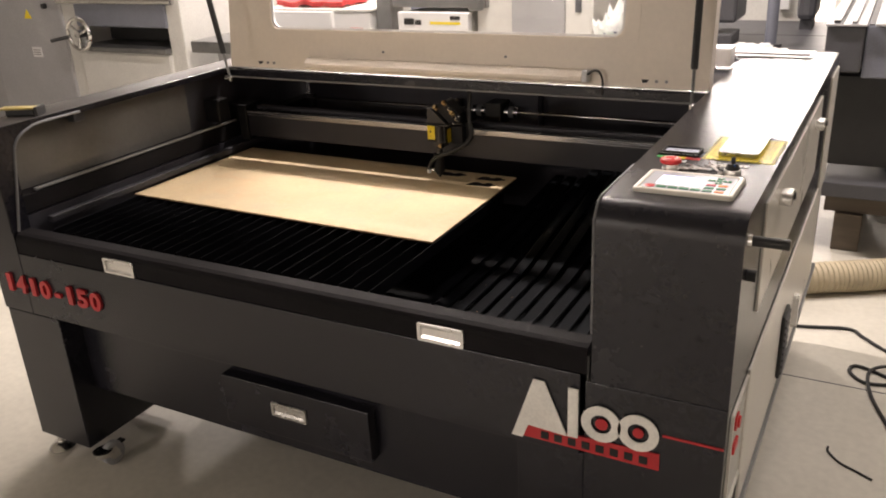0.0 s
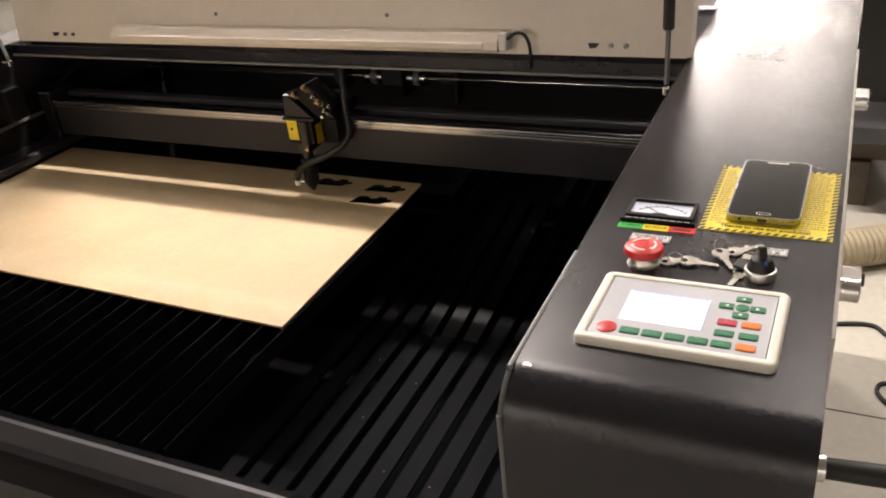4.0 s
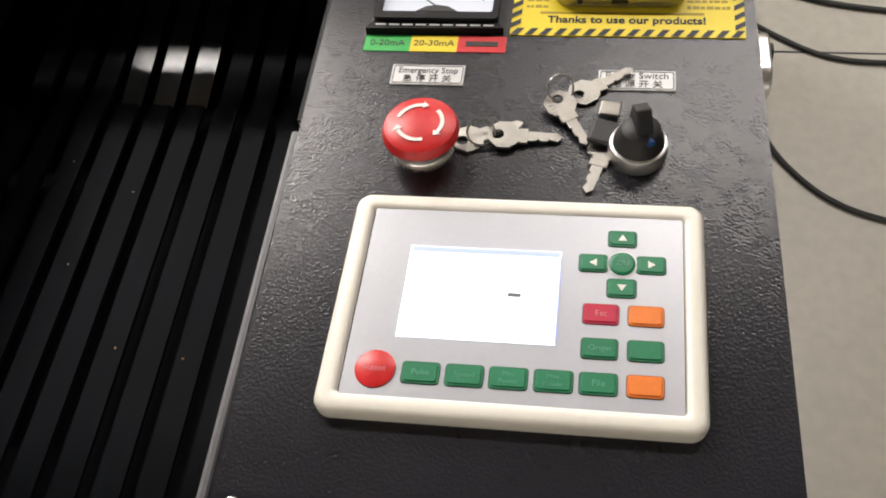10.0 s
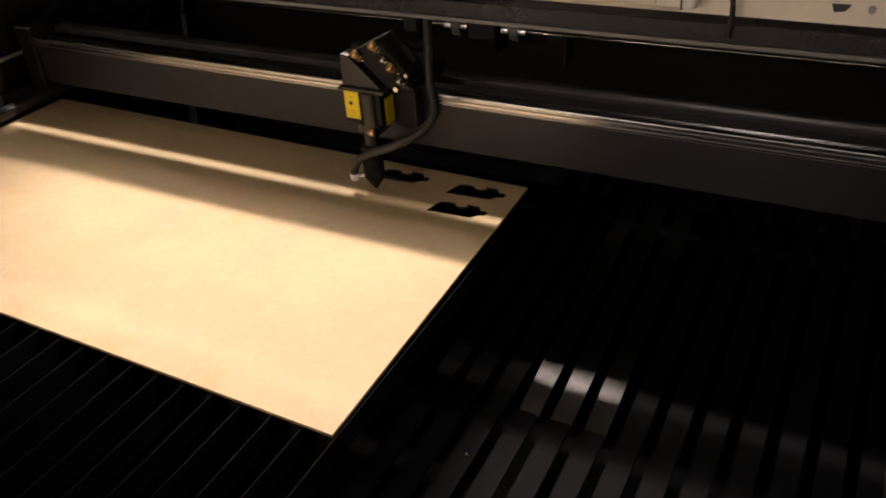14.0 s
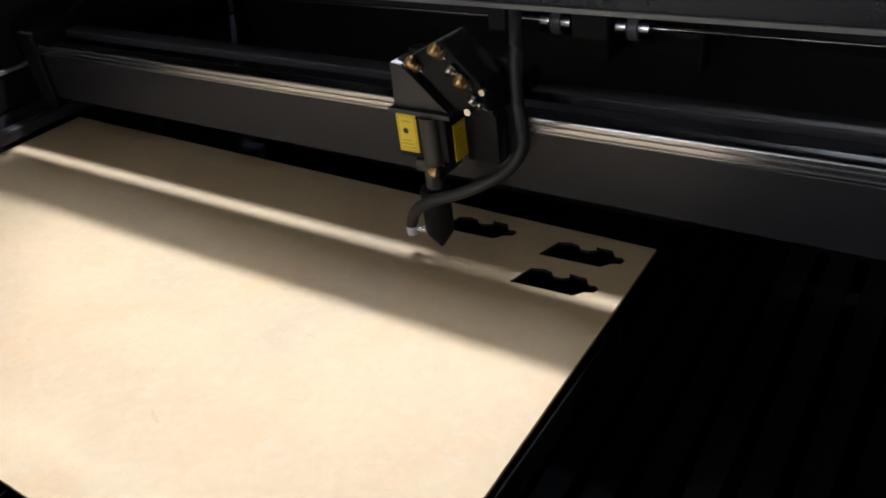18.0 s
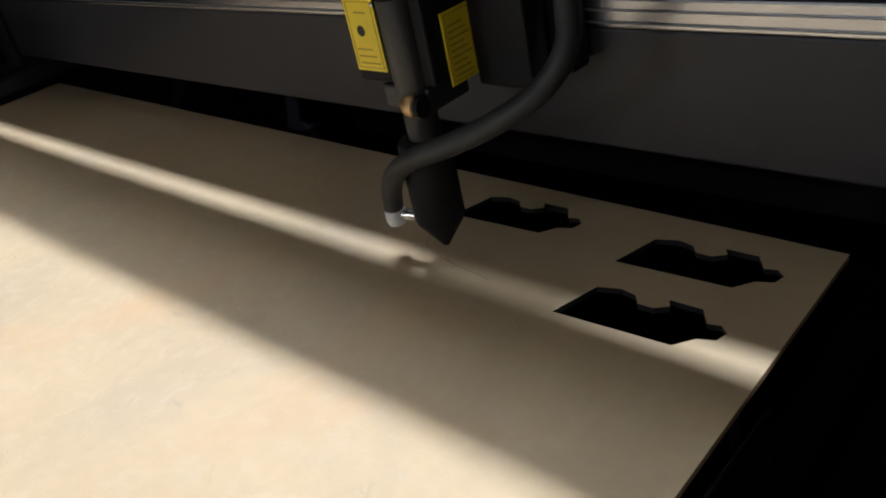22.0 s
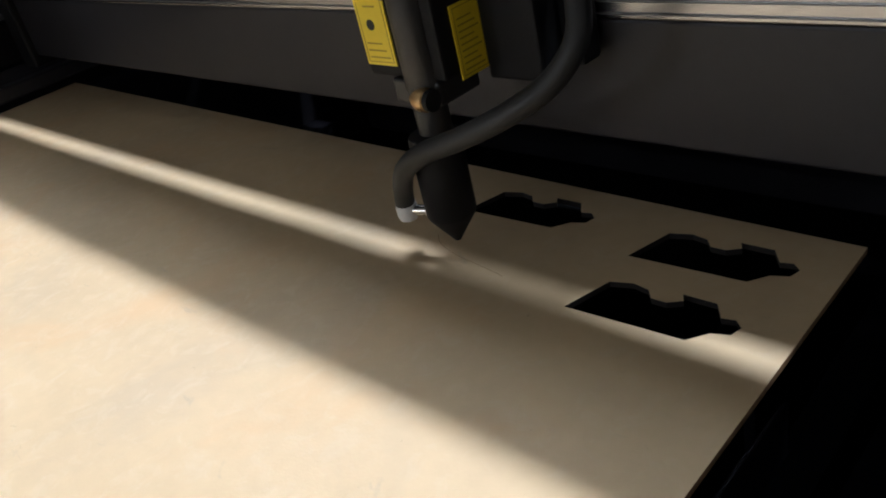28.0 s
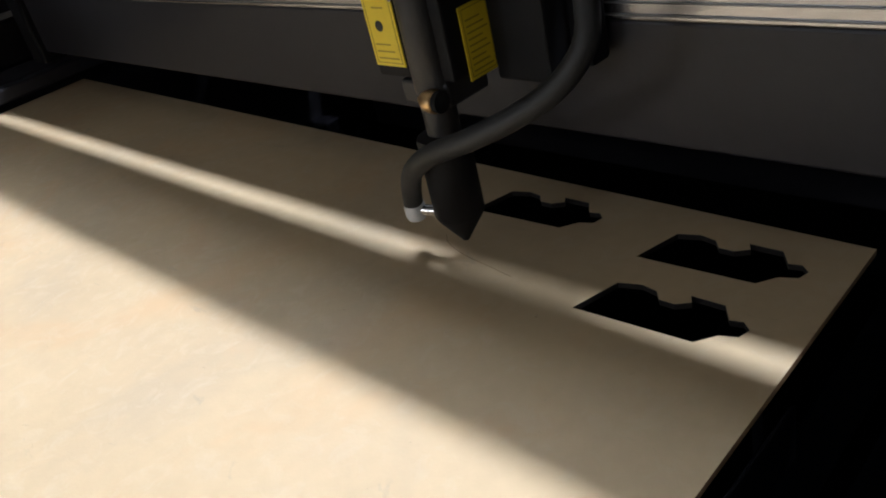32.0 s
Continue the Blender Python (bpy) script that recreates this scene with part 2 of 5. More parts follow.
def glass_mat(name, color=(1, 1, 1), rough=0.02):
    m, nt, b = nodes_of(name)
    b.inputs["Base Color"].default_value = (*color, 1)
    b.inputs["Transmission Weight"].default_value = 1.0
    b.inputs["Roughness"].default_value = rough
    b.inputs["IOR"].default_value = 1.45
    return m


GLASS = glass_mat("clear_acrylic")
SMOKE = mat("smoked_phone_glass", (0.014, 0.015, 0.014), 0.2, rvar=0.05, var=0.1, scale=10, spec=0.12)


# ---- mesh helpers ----
def box(bm, x0, x1, y0, y1, z0, z1, bevel=0.0, seg=2):
    vs = [bm.verts.new((x, y, z)) for x in (x0, x1) for y in (y0, y1) for z in (z0, z1)]
    fs = [bm.faces.new([vs[i] for i in q]) for q in ((0, 1, 3, 2), (4, 6, 7, 5), (0, 4, 5, 1), (2, 3, 7, 6), (0, 2, 6, 4), (1, 5, 7, 3))]
    if bevel:
        es = {e for q in fs for e in q.edges}
        bmesh.ops.bevel(bm, geom=list(es), offset=bevel, segments=seg, profile=0.5, affect="EDGES")
    return bm


def B(x0, x1, y0, y1, z0, z1, bevel=0.0, seg=2):
    return box(bmesh.new(), x0, x1, y0, y1, z0, z1, bevel, seg)


def cyl(bm, p, q, r0, r1=None, n=20, caps=True):
    """A round bar from p to q, tapering from r0 to r1."""
    p, q = Vector(p), Vector(q)
    m = Matrix.Translation((p + q) / 2) @ (q - p).to_track_quat("Z", "Y").to_matrix().to_4x4()
    bmesh.ops.create_cone(bm, cap_ends=caps, segments=n, radius1=r0, radius2=r0 if r1 is None else r1, depth=(q - p).length, matrix=m)
    return bm


def C(p, q, r0, r1=None, n=20):
    return cyl(bmesh.new(), p, q, r0, r1, n)


def lathe(profile, centre, axis="z", n=28):
    """A turned body: profile of (radius, height) pairs round an axis through centre."""
    bm = bmesh.new()
    rings = []
    for r, h in profile:
        ring = []
        for i in range(n):
            a = 2 * math.pi * i / n
            u, v = r * math.cos(a), r * math.sin(a)
            co = {"z": (u, v, h), "x": (h, u, v), "y": (u, h, v)}[axis]
            ring.append(bm.verts.new(Vector(centre) + Vector(co)))
        rings.append(ring)
    for a, b in zip(rings, rings[1:]):
        for i in range(n):
            bm.faces.new((a[i], a[(i + 1) % n], b[(i + 1) % n], b[i]))
    for ring in (rings[0], rings[-1]):
        if len(set(tuple(v.co) for v in ring)) > 2:
            bm.faces.new(ring)
    bmesh.ops.recalc_face_normals(bm, faces=bm.faces)
    return bm


def smooth_path(points, steps=8):
    """Catmull-Rom points through a few given ones."""
    P = [Vector(p) for p in points]
    P = [2 * P[0] - P[1]] + P + [2 * P[-1] - P[-2]]
    out = []
    for i in range(1, len(P) - 2):
        for s in range(steps):
            t = s / steps
            a, b, c, d = P[i - 1], P[i], P[i + 1], P[i + 2]
            out.append(0.5 * ((2 * b) + (c - a) * t + (2 * a - 5 * b + 4 * c - d) * t * t + (3 * b - a - 3 * c + d) * t ** 3))
    out.append(P[-2])
    return out


def tube(points, radius, n=10, steps=8, ribs=None):
    """A hose or cable; radius may be ribbed."""
    pts = smooth_path(points, steps)
    bm = bmesh.new()
    rings = []
    up = Vector((0, 0, 1))
    for i, p in enumerate(pts):
        d = (pts[min(i + 1, len(pts) - 1)] - pts[max(i - 1, 0)]).normalized()
        s = d.cross(up) if abs(d.dot(up)) < 0.95 else d.cross(Vector((1, 0, 0)))
        s.normalize()
        w = d.cross(s)
        r = radius if ribs is None else radius * (1 + (ribs if i % 2 else -ribs))
        rings.append([bm.verts.new(p + r * (math.cos(2 * math.pi * k / n) * s + math.sin(2 * math.pi * k / n) * w)) for k in range(n)])
    for a, b in zip(rings, rings[1:]):
        for k in range(n):
            bm.faces.new((a[k], a[(k + 1) % n], b[(k + 1) % n], b[k]))
    bm.faces.new(rings[0])
    bm.faces.new(rings[-1])
    bmesh.ops.recalc_face_normals(bm, faces=bm.faces)
    return bm


def prism(outline, axis, a, b, bevel=0.0):
    """A flat outline pushed from a to b along an axis."""
    bm = bmesh.new()
    put = {"x": lambda u, v, w: (w, u, v), "y": lambda u, v, w: (u, w, v), "z": lambda u, v, w: (u, v, w)}[axis]
    lo = [bm.verts.new(put(u, v, a)) for u, v in outline]
    hi = [bm.verts.new(put(u, v, b)) for u, v in outline]
    n = len(lo)
    bm.faces.new(lo)
    bm.faces.new(hi)
    for i in range(n):
        bm.faces.new((lo[i], lo[(i + 1) % n], hi[(i + 1) % n], hi[i]))
    bmesh.ops.recalc_face_normals(bm, faces=bm.faces)
    if bevel:
        bmesh.ops.bevel(bm, geom=bm.edges[:], offset=bevel, segments=2, profile=0.5, affect="EDGES")
    return bm


def round_rect(x0, x1, y0, y1, r, n=6):
    out = []
    for cx, cy, a0 in ((x1 - r, y1 - r, 0), (x0 + r, y1 - r, 90), (x0 + r, y0 + r, 180), (x1 - r, y0 + r, 270)):
        for i in range(n + 1):
            a = radians(a0 + 90 * i / n)
            out.append((cx + r * math.cos(a), cy + r * math.sin(a)))
    return out


def ring_plate(outer, inner, axis, a, b):
    """A plate with a hole: two outlines with as many points each."""
    bm = bmesh.new()
    put = {"x": lambda u, v, w: (w, u, v), "y": lambda u, v, w: (u, w, v), "z": lambda u, v, w: (u, v, w)}[axis]
    R = [[bm.verts.new(put(u, v, w)) for u, v in o] for o in (outer, inner) for w in (a, b)]
    n = len(outer)
    for p, q in ((0, 1), (2, 3), (0, 2), (1, 3)):
        for i in range(n):
            j = (i + 1) % n
            bm.faces.new((R[p][i], R[p][j], R[q][j], R[q][i]))
    bmesh.ops.recalc_face_normals(bm, faces=bm.faces)
    return bm


SHEAR = 0.012  # the outer right side runs a little askew to the back


def part(name, bm, material, parent=None, label="", skew=False, smooth=False):
    if skew:
        for v in bm.verts:
            v.co.x += v.co.y * SHEAR if v.co.x > -0.1 else 0.0
    me = bpy.data.meshes.new(name)
    bm.to_mesh(me)
    bm.free()
    me.materials.append(material)
    if smooth:
        for p in me.polygons:
            p.use_smooth = True
        me.set_sharp_from_angle(angle=radians(38))
    ob = new(name, me)
    if parent is not None:
        ob.parent = parent
        # empties stand at their base with no turn, and parts are given in world metres
        shift = parent.location if parent.data is None else Vector((0, 0, 0))
        ob.matrix_parent_inverse = Matrix.Translation(-Vector(shift))
    if label:
        ob["label"] = label
    return ob


def thing(name, at, label, category, group="", kind=""):
    ob = new(name)
    ob.empty_display_size = 0.05
    ob.location = at
    return tagged(ob, label, category, group, kind)


def words(text, size, m, material, name="lettering", parent=None, depth=0.0004, bold=0.0, align="CENTER", width=None):
    """Letters as a mesh, lying in the pose m."""
    cu = bpy.data.curves.new(name, "FONT")
    cu.body, cu.size, cu.extrude, cu.align_x, cu.align_y, cu.offset = text, size, depth, align, "CENTER", bold
    cu.resolution_u = 3
    tmp = new(name, cu)
    bpy.context.view_layer.update()
    me = bpy.data.meshes.new_from_object(tmp.evaluated_get(bpy.context.evaluated_depsgraph_get()))
    bpy.data.objects.remove(tmp)
    if width and len(me.vertices):
        xs = [v.co.x for v in me.vertices]
        k = width / (max(xs) - min(xs))
        me.transform(Matrix.Diagonal((k, 1, 1, 1)))
    me.transform(m)
    me.materials.clear()
    me.materials.append(material)
    ob = new(name, me)
    if parent is not None:
        ob.parent = parent
        shift = parent.location if parent.data is None else Vector((0, 0, 0))
        ob.matrix_parent_inverse = Matrix.Translation(-Vector(shift))
    return ob


# ---- the hall ----
FLOOR_Z = -0.03
tagged(part("floor", B(-9, 9, -13, 14, FLOOR_Z - 0.12, FLOOR_Z), FLOOR), "grey worn epoxy-coated concrete workshop floor", "floor", kind="structure")
tagged(part("trim", B(-0.3, 4.0, 1.448, 1.453, FLOOR_Z, FLOOR_Z + 0.001), DGREY), "dark saw-cut joint in the workshop floor", "floor joint", kind="structure")
for nm, q in (("wall_north", (-9.2, 9.2, 14, 14.2, FLOOR_Z, CEIL)), ("wall_south", (-9.2, 9.2, -13.2, -13, FLOOR_Z, CEIL)),
              ("wall_west", (-9.2, -9, -13, 14, FLOOR_Z, CEIL)), ("wall_east", (9, 9.2, -13, 14, FLOOR_Z, CEIL))):
    tagged(part(nm, B(*q), WALLM), "plain pale painted workshop hall wall", "wall", kind="structure")
tagged(part("ceiling", B(-9.2, 9.2, -13.2, 14.2, CEIL, CEIL + 0.15), CEILM), "grey painted workshop hall ceiling", "ceiling", kind="structure")
for lx, ly, watts in TUBES:
    fx = thing("ceiling_light", (lx, ly, CEIL), "unseen ceiling batten light with a lit bare tube, added to light the hall", "ceiling light", "ceiling lights")
    part("housing", B(lx - 0.64, lx + 0.64, ly - 0.05, ly + 0.05, CEIL - 0.05, CEIL - 0.004, 0.006), WHITE, fx)
    part("tube", C((lx - 0.6, ly, CEIL - 0.075), (lx + 0.6, ly, CEIL - 0.075), 0.014), LIT, fx, "lit white tube", smooth=True)

# ---- the laser cutting machine ----
TOP = 1.055          # top of the side consoles
FY = 0.028           # front face
XR0, XR1 = -0.253, 0.010   # right console, at the front
XL0, XL1 = -2.112, -1.985    # left console, at the front
MACH = thing("laser_cutting_machine", (-1.0, 0.8, FLOOR_Z), "large black and white flatbed laser cutting machine with its lid open", "machine")


def console_profile(y0, y1, z0, z1, r, n=8):
    """Side view of a console whose front top edge is bent round."""
    out = [(y0, z0), (y1, z0), (y1, z1)]
    for i in range(n + 1):
        a = radians(90 + 90 * i / n)
        out.append((y0 + r + r * math.cos(a), z1 - r + r * math.sin(a)))
    return out


def mach(name, bm, material, label="", parent=None, smooth=False):
    return part(name, bm, material, parent or MACH, label, True, smooth)


# right console: shell, rear deck, lower cabinet
mach("right_console", prism(console_profile(FY, 1.560, 0.68, TOP, 0.05), "x", XR0, XR1), BLACK, smooth=True)
mach("right_rear_deck", B(XR0 - 0.02, XR1, 1.564, 1.745, 0.30, TOP - 0.001, 0.004), BLACK)
mach("right_lower_front", B(XR0 - 0.012, XR1, FY, FY + 0.03, 0.10, 0.678, 0.003), BLACK)
mach("right_lower_cabinet", B(XR0 + 0.001, XR1 - 0.001, FY + 0.031, 1.745, 0.27, 0.679, 0.003), BLACK)
mach("seam_cover", B(XR0 - 0.0085, XR0 - 0.0035, FY - 0.001, FY + 0.01, 0.678, 0.735), RUBBER)


def edge_trim(x, back):
    pts = [(x, FY + 0.05 - 0.05 * math.cos(radians(a)), TOP - 0.05 + 0.05 * math.sin(radians(a))) for a in range(0, 91, 15)]
    pts = [(x, FY + 0.002, 0.785)] + pts + [(x, back, TOP - 0.002)]
    mach("edge_trim", tube(pts, 0.0026, 8, 4), TRIM, "dark grey rubber edge trim", smooth=True)


edge_trim(XR0 - 0.002, 0.286)
LEFT_RIM = [(0.047, 0.752), (0.074, 0.881), (0.090, 0.960), (0.100, 0.995), (0.120, 1.017), (0.150, 1.031), (0.196, 1.040), (0.336, 1.040)]
mach("edge_trim", tube([(XL1 + 0.003, y, z) for y, z in LEFT_RIM], 0.0042, 8, 4), TRIM, "light grey rubber edge trim", smooth=True)
for (y0, z0), (y1, z1), (v0, w0), (v1, w1) in zip(LEFT_RIM, LEFT_RIM[1:] , [(FY, 0.752), (FY, 0.88), (FY, 0.96), (FY + 0.006, 1.022), (FY + 0.024, 1.045), (FY + 0.06, TOP - 0.001), (FY + 0.12, TOP - 0.001)], [(FY, 0.88), (FY, 0.96), (FY + 0.006, 1.022), (FY + 0.024, 1.045), (FY + 0.06, TOP - 0.001), (FY + 0.12, TOP - 0.001), (0.336, TOP - 0.001)]):
    mach("inner_rim", prism([(y0, z0), (y1, z1), (v1, w1), (v0, w0)], "x", XL1 - 0.004, XL1 + 0.0015), BLACK)
mach("inner_rim", B(XL1 - 0.004, XL1 + 0.0015, 0.337, 0.99, 1.036, TOP - 0.001), BLACK)
mach("edge_trim", B(XR0 - 0.005, XR0 - 0.001, 0.30, 0.985, TOP - 0.028, TOP - 0.006), HEAD_BLACK, "black rubber edge trim")
mach("screw", lathe([(0.005, 0), (0.005, 0.002), (0.003, 0.0035)], (XR0 + 0.012, 0.070, TOP - 0.003)), STEEL, smooth=True)

# doors and fittings on the console's outer side
SX = XR1 + 0.0


def side_plate(name, y0, y1, z0, z1, material, t=0.006, label="", parent=None):
    return mach(name, B(SX, SX + t, y0, y1, z0, z1, 0.002), material, label, parent)


upper = side_plate("side_door", 0.243, 1.234, 0.785, 1.016, WHITE, label="white upper side door")
for yy in (0.43, 1.08):
    mach("latch", prism(round_rect(yy - 0.028, yy + 0.028, 0.955, 0.985, 0.0149), "x", SX + 0.006, SX + 0.030, 0.002), SILVER, "silver oval latch", parent=upper)
    mach("latch_core", C((SX + 0.028, yy + 0.012, 0.97), (SX + 0.034, yy + 0.012, 0.97), 0.008, n=14), RUBBER, parent=upper, smooth=True)
side_plate("rear_side_door", 1.52, 1.735, 0.62, 1.012, WHITE, label="white rear side door")
lower = side_plate("side_door", 0.245, 1.630, 0.30, 0.650, WHITE, label="white lower side door")
mach("vent_grille", B(SX + 0.006, SX + 0.016, 0.775, 0.865, 0.335, 0.523, 0.004), RUBBER, "black recessed vent", parent=lower)
for i in range(9):
    mach("vent_slat", B(SX + 0.015, SX + 0.020, 0.783, 0.857, 0.345 + 0.02 * i, 0.353 + 0.02 * i), DGREY, parent=lower)
mach("door_handle", prism(round_rect(1.055, 1.08, 0.355, 0.462, 0.009), "x", SX + 0.006, SX + 0.022), SILVER, "silver pull", parent=lower)
win = mach("switch_window", ring_plate(round_rect(0.068, 0.238, 0.40, 0.645, 0.006), round_rect(0.078, 0.228, 0.412, 0.633, 0.004), "x", SX, SX + 0.006), WHITE, "white framed switch recess")
mach("switch_back", B(SX - 0.0, SX + 0.002, 0.077, 0.229, 0.411, 0.634), LGREY, parent=win)
mach("rotary_switch", lathe([(0.020, 0), (0.020, 0.004), (0.012, 0.005), (0.012, 0.009)], (SX + 0.002, 0.125, 0.600), "x"), RED, "red rotary switch", parent=win, smooth=True)
mach("breaker", B(SX + 0.002, SX + 0.008, 0.10, 0.145, 0.535, 0.555, 0.002), RED, "red breaker", parent=win)
mach("lower_rail", B(SX, SX + 0.012, 0.06, 1.74, 0.272, 0.292), GREYPL)
lev = mach("lever", C((SX - 0.002, 0.067, 1.005), (SX + 0.066, 0.077, 1.002), 0.0090, 0.0100), RUBBER, "black rubber-gripped lever", smooth=True)
mach("lever_collar", C((SX - 0.004, 0.067, 1.005), (SX + 0.006, 0.068, 1.005), 0.012), STEEL, parent=lev, smooth=True)
mach("side_lock", C((SX, 0.089, 0.93), (SX + 0.016, 0.089, 0.93), 0.011), RUBBER, "small black lock", smooth=True)

# left console with its open inner side
mach("left_console_top", B(XL0, XL1, FY + 0.03, 1.745, TOP - 0.02, TOP, 0.006, 3), SHEEN_BLACK, "satin black console top with sheen put into its colour", smooth=True)
mach("left_console_front", prism(console_profile(FY, FY + 0.06, 0.495, TOP - 0.001, 0.05), "x", XL0, XL1), BLACK, smooth=True)
mach("left_console_side", B(XL0, XL0 + 0.02, FY + 0.06, 1.745, 0.495, TOP - 0.021), BLACK)
mach("left_inner_panel", B(XL1 - 0.075, XL1 - 0.06, FY + 0.06, 0.84, 0.845, TOP - 0.021), SIDE, "smooth dark grey inner side panel")
mach("left_inner_panel_rear", B(XL1 - 0.08, XL1 - 0.062, 0.84, 1.55, 0.845, TOP - 0.021), BLACK_IN)
mach("left_ledge", B(XL1 - 0.09, XL1 - 0.012, FY + 0.06, 1.55, 0.785, 0.843, 0.004), FLAP)
mach("left_ledge_rail", B(XL1 - 0.02, XL1 - 0.009, 0.14, 1.2, 0.847, 0.854, 0.001), GREYPL, "grey ledge edge strip")
mach("left_lower_wall", B(XL1 - 0.05, XL1 - 0.012, FY + 0.06, 1.55, 0.40, 0.782), BLACK_IN)
mach("y_guide_rail", B(XL1 + 0.01, XL1 + 0.035, 0.14, 1.45, 0.750, 0.770, 0.003), BLACK_IN, "dark side guide rail")
mach("limit_switch", B(XL1 - 0.055, XL1 - 0.02, 0.33, 0.37, TOP - 0.05, TOP - 0.024, 0.004), DGREY, "grey limit switch bracket")
mach("mirror_bracket", B(XL1 - 0.04, XL1 + 0.03, 0.90, 0.96, 0.87, 0.955, 0.006), HEAD_BLACK, "dark beam mirror mount")
mach("mirror_bracket", B(XL1 - 0.05, XL1 + 0.04, 1.03, 1.10, 0.845, 0.91, 0.006), HEAD_BLACK, "dark beam mirror mount")
mach("bolt", C((XL1 + 0.04, 1.06, 0.87), (XL1 + 0.052, 1.06, 0.87), 0.008, n=10), STEEL)

# bay: front flap, back wall, floor
flap = mach("front_flap", prism([(FY, 0.693), (FY + 0.055, 0.693), (FY + 0.055, 0.752), (FY + 0.02, 0.752), (FY + 0.008, 0.748), (FY + 0.002, 0.741), (FY, 0.732)], "x", XL1 + 0.006, XR0 - 0.010), FLAP, "black front pass-through flap")


def flush_handle(x, z, y, parent, w=0.112, h=0.043):
    """A silver recessed pull: frame with a scooped tray inside."""
    f0 = part("flush_handle", ring_plate(round_rect(x, x + w, z, z + h, 0.004, 3), round_rect(x + 0.008, x + w - 0.008, z + 0.006, z + h - 0.006, 0.003, 3), "y", y - 0.005, y + 0.002), SILVER, parent, "silver recessed pull handle")
    tray = prism([(y - 0.0042, z + 0.0065), (y - 0.0010, z + 0.014), (y - 0.0010, z + h - 0.012), (y - 0.0042, z + h - 0.0065), (y + 0.001, z + h - 0.0065), (y + 0.001, z + 0.0065)], "x", x + 0.0085, x + w - 0.0085)
    part("tray", tray, SILVER, f0)


flush_handle(-1.618, 0.693, FY, flap)
flush_handle(-0.645, 0.6925, FY, flap)
mach("front_panel", B(XL1 + 0.001, XR0 - 0.022, FY, FY + 0.02, 0.495, 0.690, 0.002), BLACK)
mach("bay_front_wall", B(XL1, XR0, FY + 0.060, FY + 0.075, 0.50, 0.735), BLACK_IN)
mach("bay_back_wall", B(XL1 - 0.05, XR0, 1.555, 1.575, 0.40, 1.02), BLACK_IN)
part("bay_back_deck", B(-1.985, -0.255, 1.056, 1.55, TOP - 0.030, TOP - 0.012), BLACK, MACH)
mach("bay_back_lip", B(XL1 + 0.0, XR0 - 0.006, 0.992, 0.996, TOP - 0.030, TOP - 0.004, 0.001), BLACK)
mach("bay_back_lip_edge", B(XL1 + 0.005, XR0 - 0.008, 0.987, 0.9915, TOP - 0.032, TOP - 0.027), GREYPL, "thin grey edge strip")
mach("bay_floor", B(XL1 - 0.05, XR0, 0.15, 1.55, 0.435, 0.445), TRAY_DULL)
mach("right_inner_wall", B(XR0 - 0.004, XR0 - 0.0005, FY + 0.075, 1.55, 0.42, TOP - 0.03), BLACK_IN)

# legs, lower front, drawer
part("left_leg", B(-2.105, -1.878, FY + 0.001, 0.42, 0.038, 0.493, 0.003), BLACK, MACH)
part("right_leg", B(-0.42, -0.268, FY + 0.012, 0.42, 0.038, 0.493, 0.003), BLACK, MACH)
part("lower_front_panel", B(-1.876, -0.422, 0.098, 0.115, 0.228, 0.494), BLACK, MACH)
part("under_tray", prism([(0.098, 0.226), (1.70, 0.226), (1.70, 0.21), (0.34, 0.13), (0.20, 0.16)], "x", -1.876, -0.422), BLACK, MACH)
part("rear_leg", B(-2.105, -1.95, 1.30, 1.70, 0.038, 0.493, 0.003), BLACK, MACH)
part("rear_leg", B(-0.23, -0.03, 1.30, 1.70, 0.038, 0.268, 0.003), BLACK, MACH)
drw = part("dust_drawer", B(-1.294, -0.825, 0.062, 0.0975, 0.282, 0.431, 0.003), BLACK, MACH, "black dust drawer")
flush_handle(-1.128, 0.347, 0.062, drw, 0.112, 0.041)


def caster(x, y):
    z = FLOOR_Z
    c = part("caster", lathe([(0.018, 0.046), (0.030, 0.052), (0.030, 0.067)], (x, y, z)), STEEL, MACH, "grey swivel caster", smooth=True)
    for s in (-0.018, 0.018):
        part("fork", prism([(y - 0.02, z + 0.068), (y + 0.035, z + 0.068), (y + 0.05, z + 0.026), (y + 0.02, z + 0.026)], "x", x + s - 0.002, x + s + 0.002), STEEL, c)
    part("wheel", lathe([(0.004, -0.013), (0.030, -0.014), (0.0385, -0.010), (0.0385, 0.010), (0.030, 0.014), (0.004, 0.013)], (x, y + 0.034, z + 0.0385), "x"), GREY, c, "grey rubber wheel", smooth=True)
    part("hub", lathe([(0.016, -0.0155), (0.016, 0.0155)], (x, y + 0.034, z + 0.0385), "x"), STEEL, c)
    part("brake_pedal", B(x - 0.012, x + 0.012, y + 0.056, y + 0.080, z + 0.056, z + 0.064, 0.003), RUBBER, c)


def levelling_foot(x, y):
    f0 = part("levelling_foot", lathe([(0.042, 0.0), (0.042, 0.006), (0.030, 0.018), (0.012, 0.024), (0.010, 0.03)], (x, y, FLOOR_Z)), STEEL, MACH, "chrome levelling foot", smooth=True)
    part("stud", C((x, y, FLOOR_Z + 0.028), (x, y, 0.04), 0.008), STEEL, f0, smooth=True)
    part("nut", C((x, y, FLOOR_Z + 0.042), (x, y, FLOOR_Z + 0.054), 0.015, n=6), STEEL, f0)


caster(-1.835, 0.040)
caster(-0.34, 0.10)
caster(-2.03, 1.45)
caster(-0.14, 1.55)
levelling_foot(-2.065, 0.062)
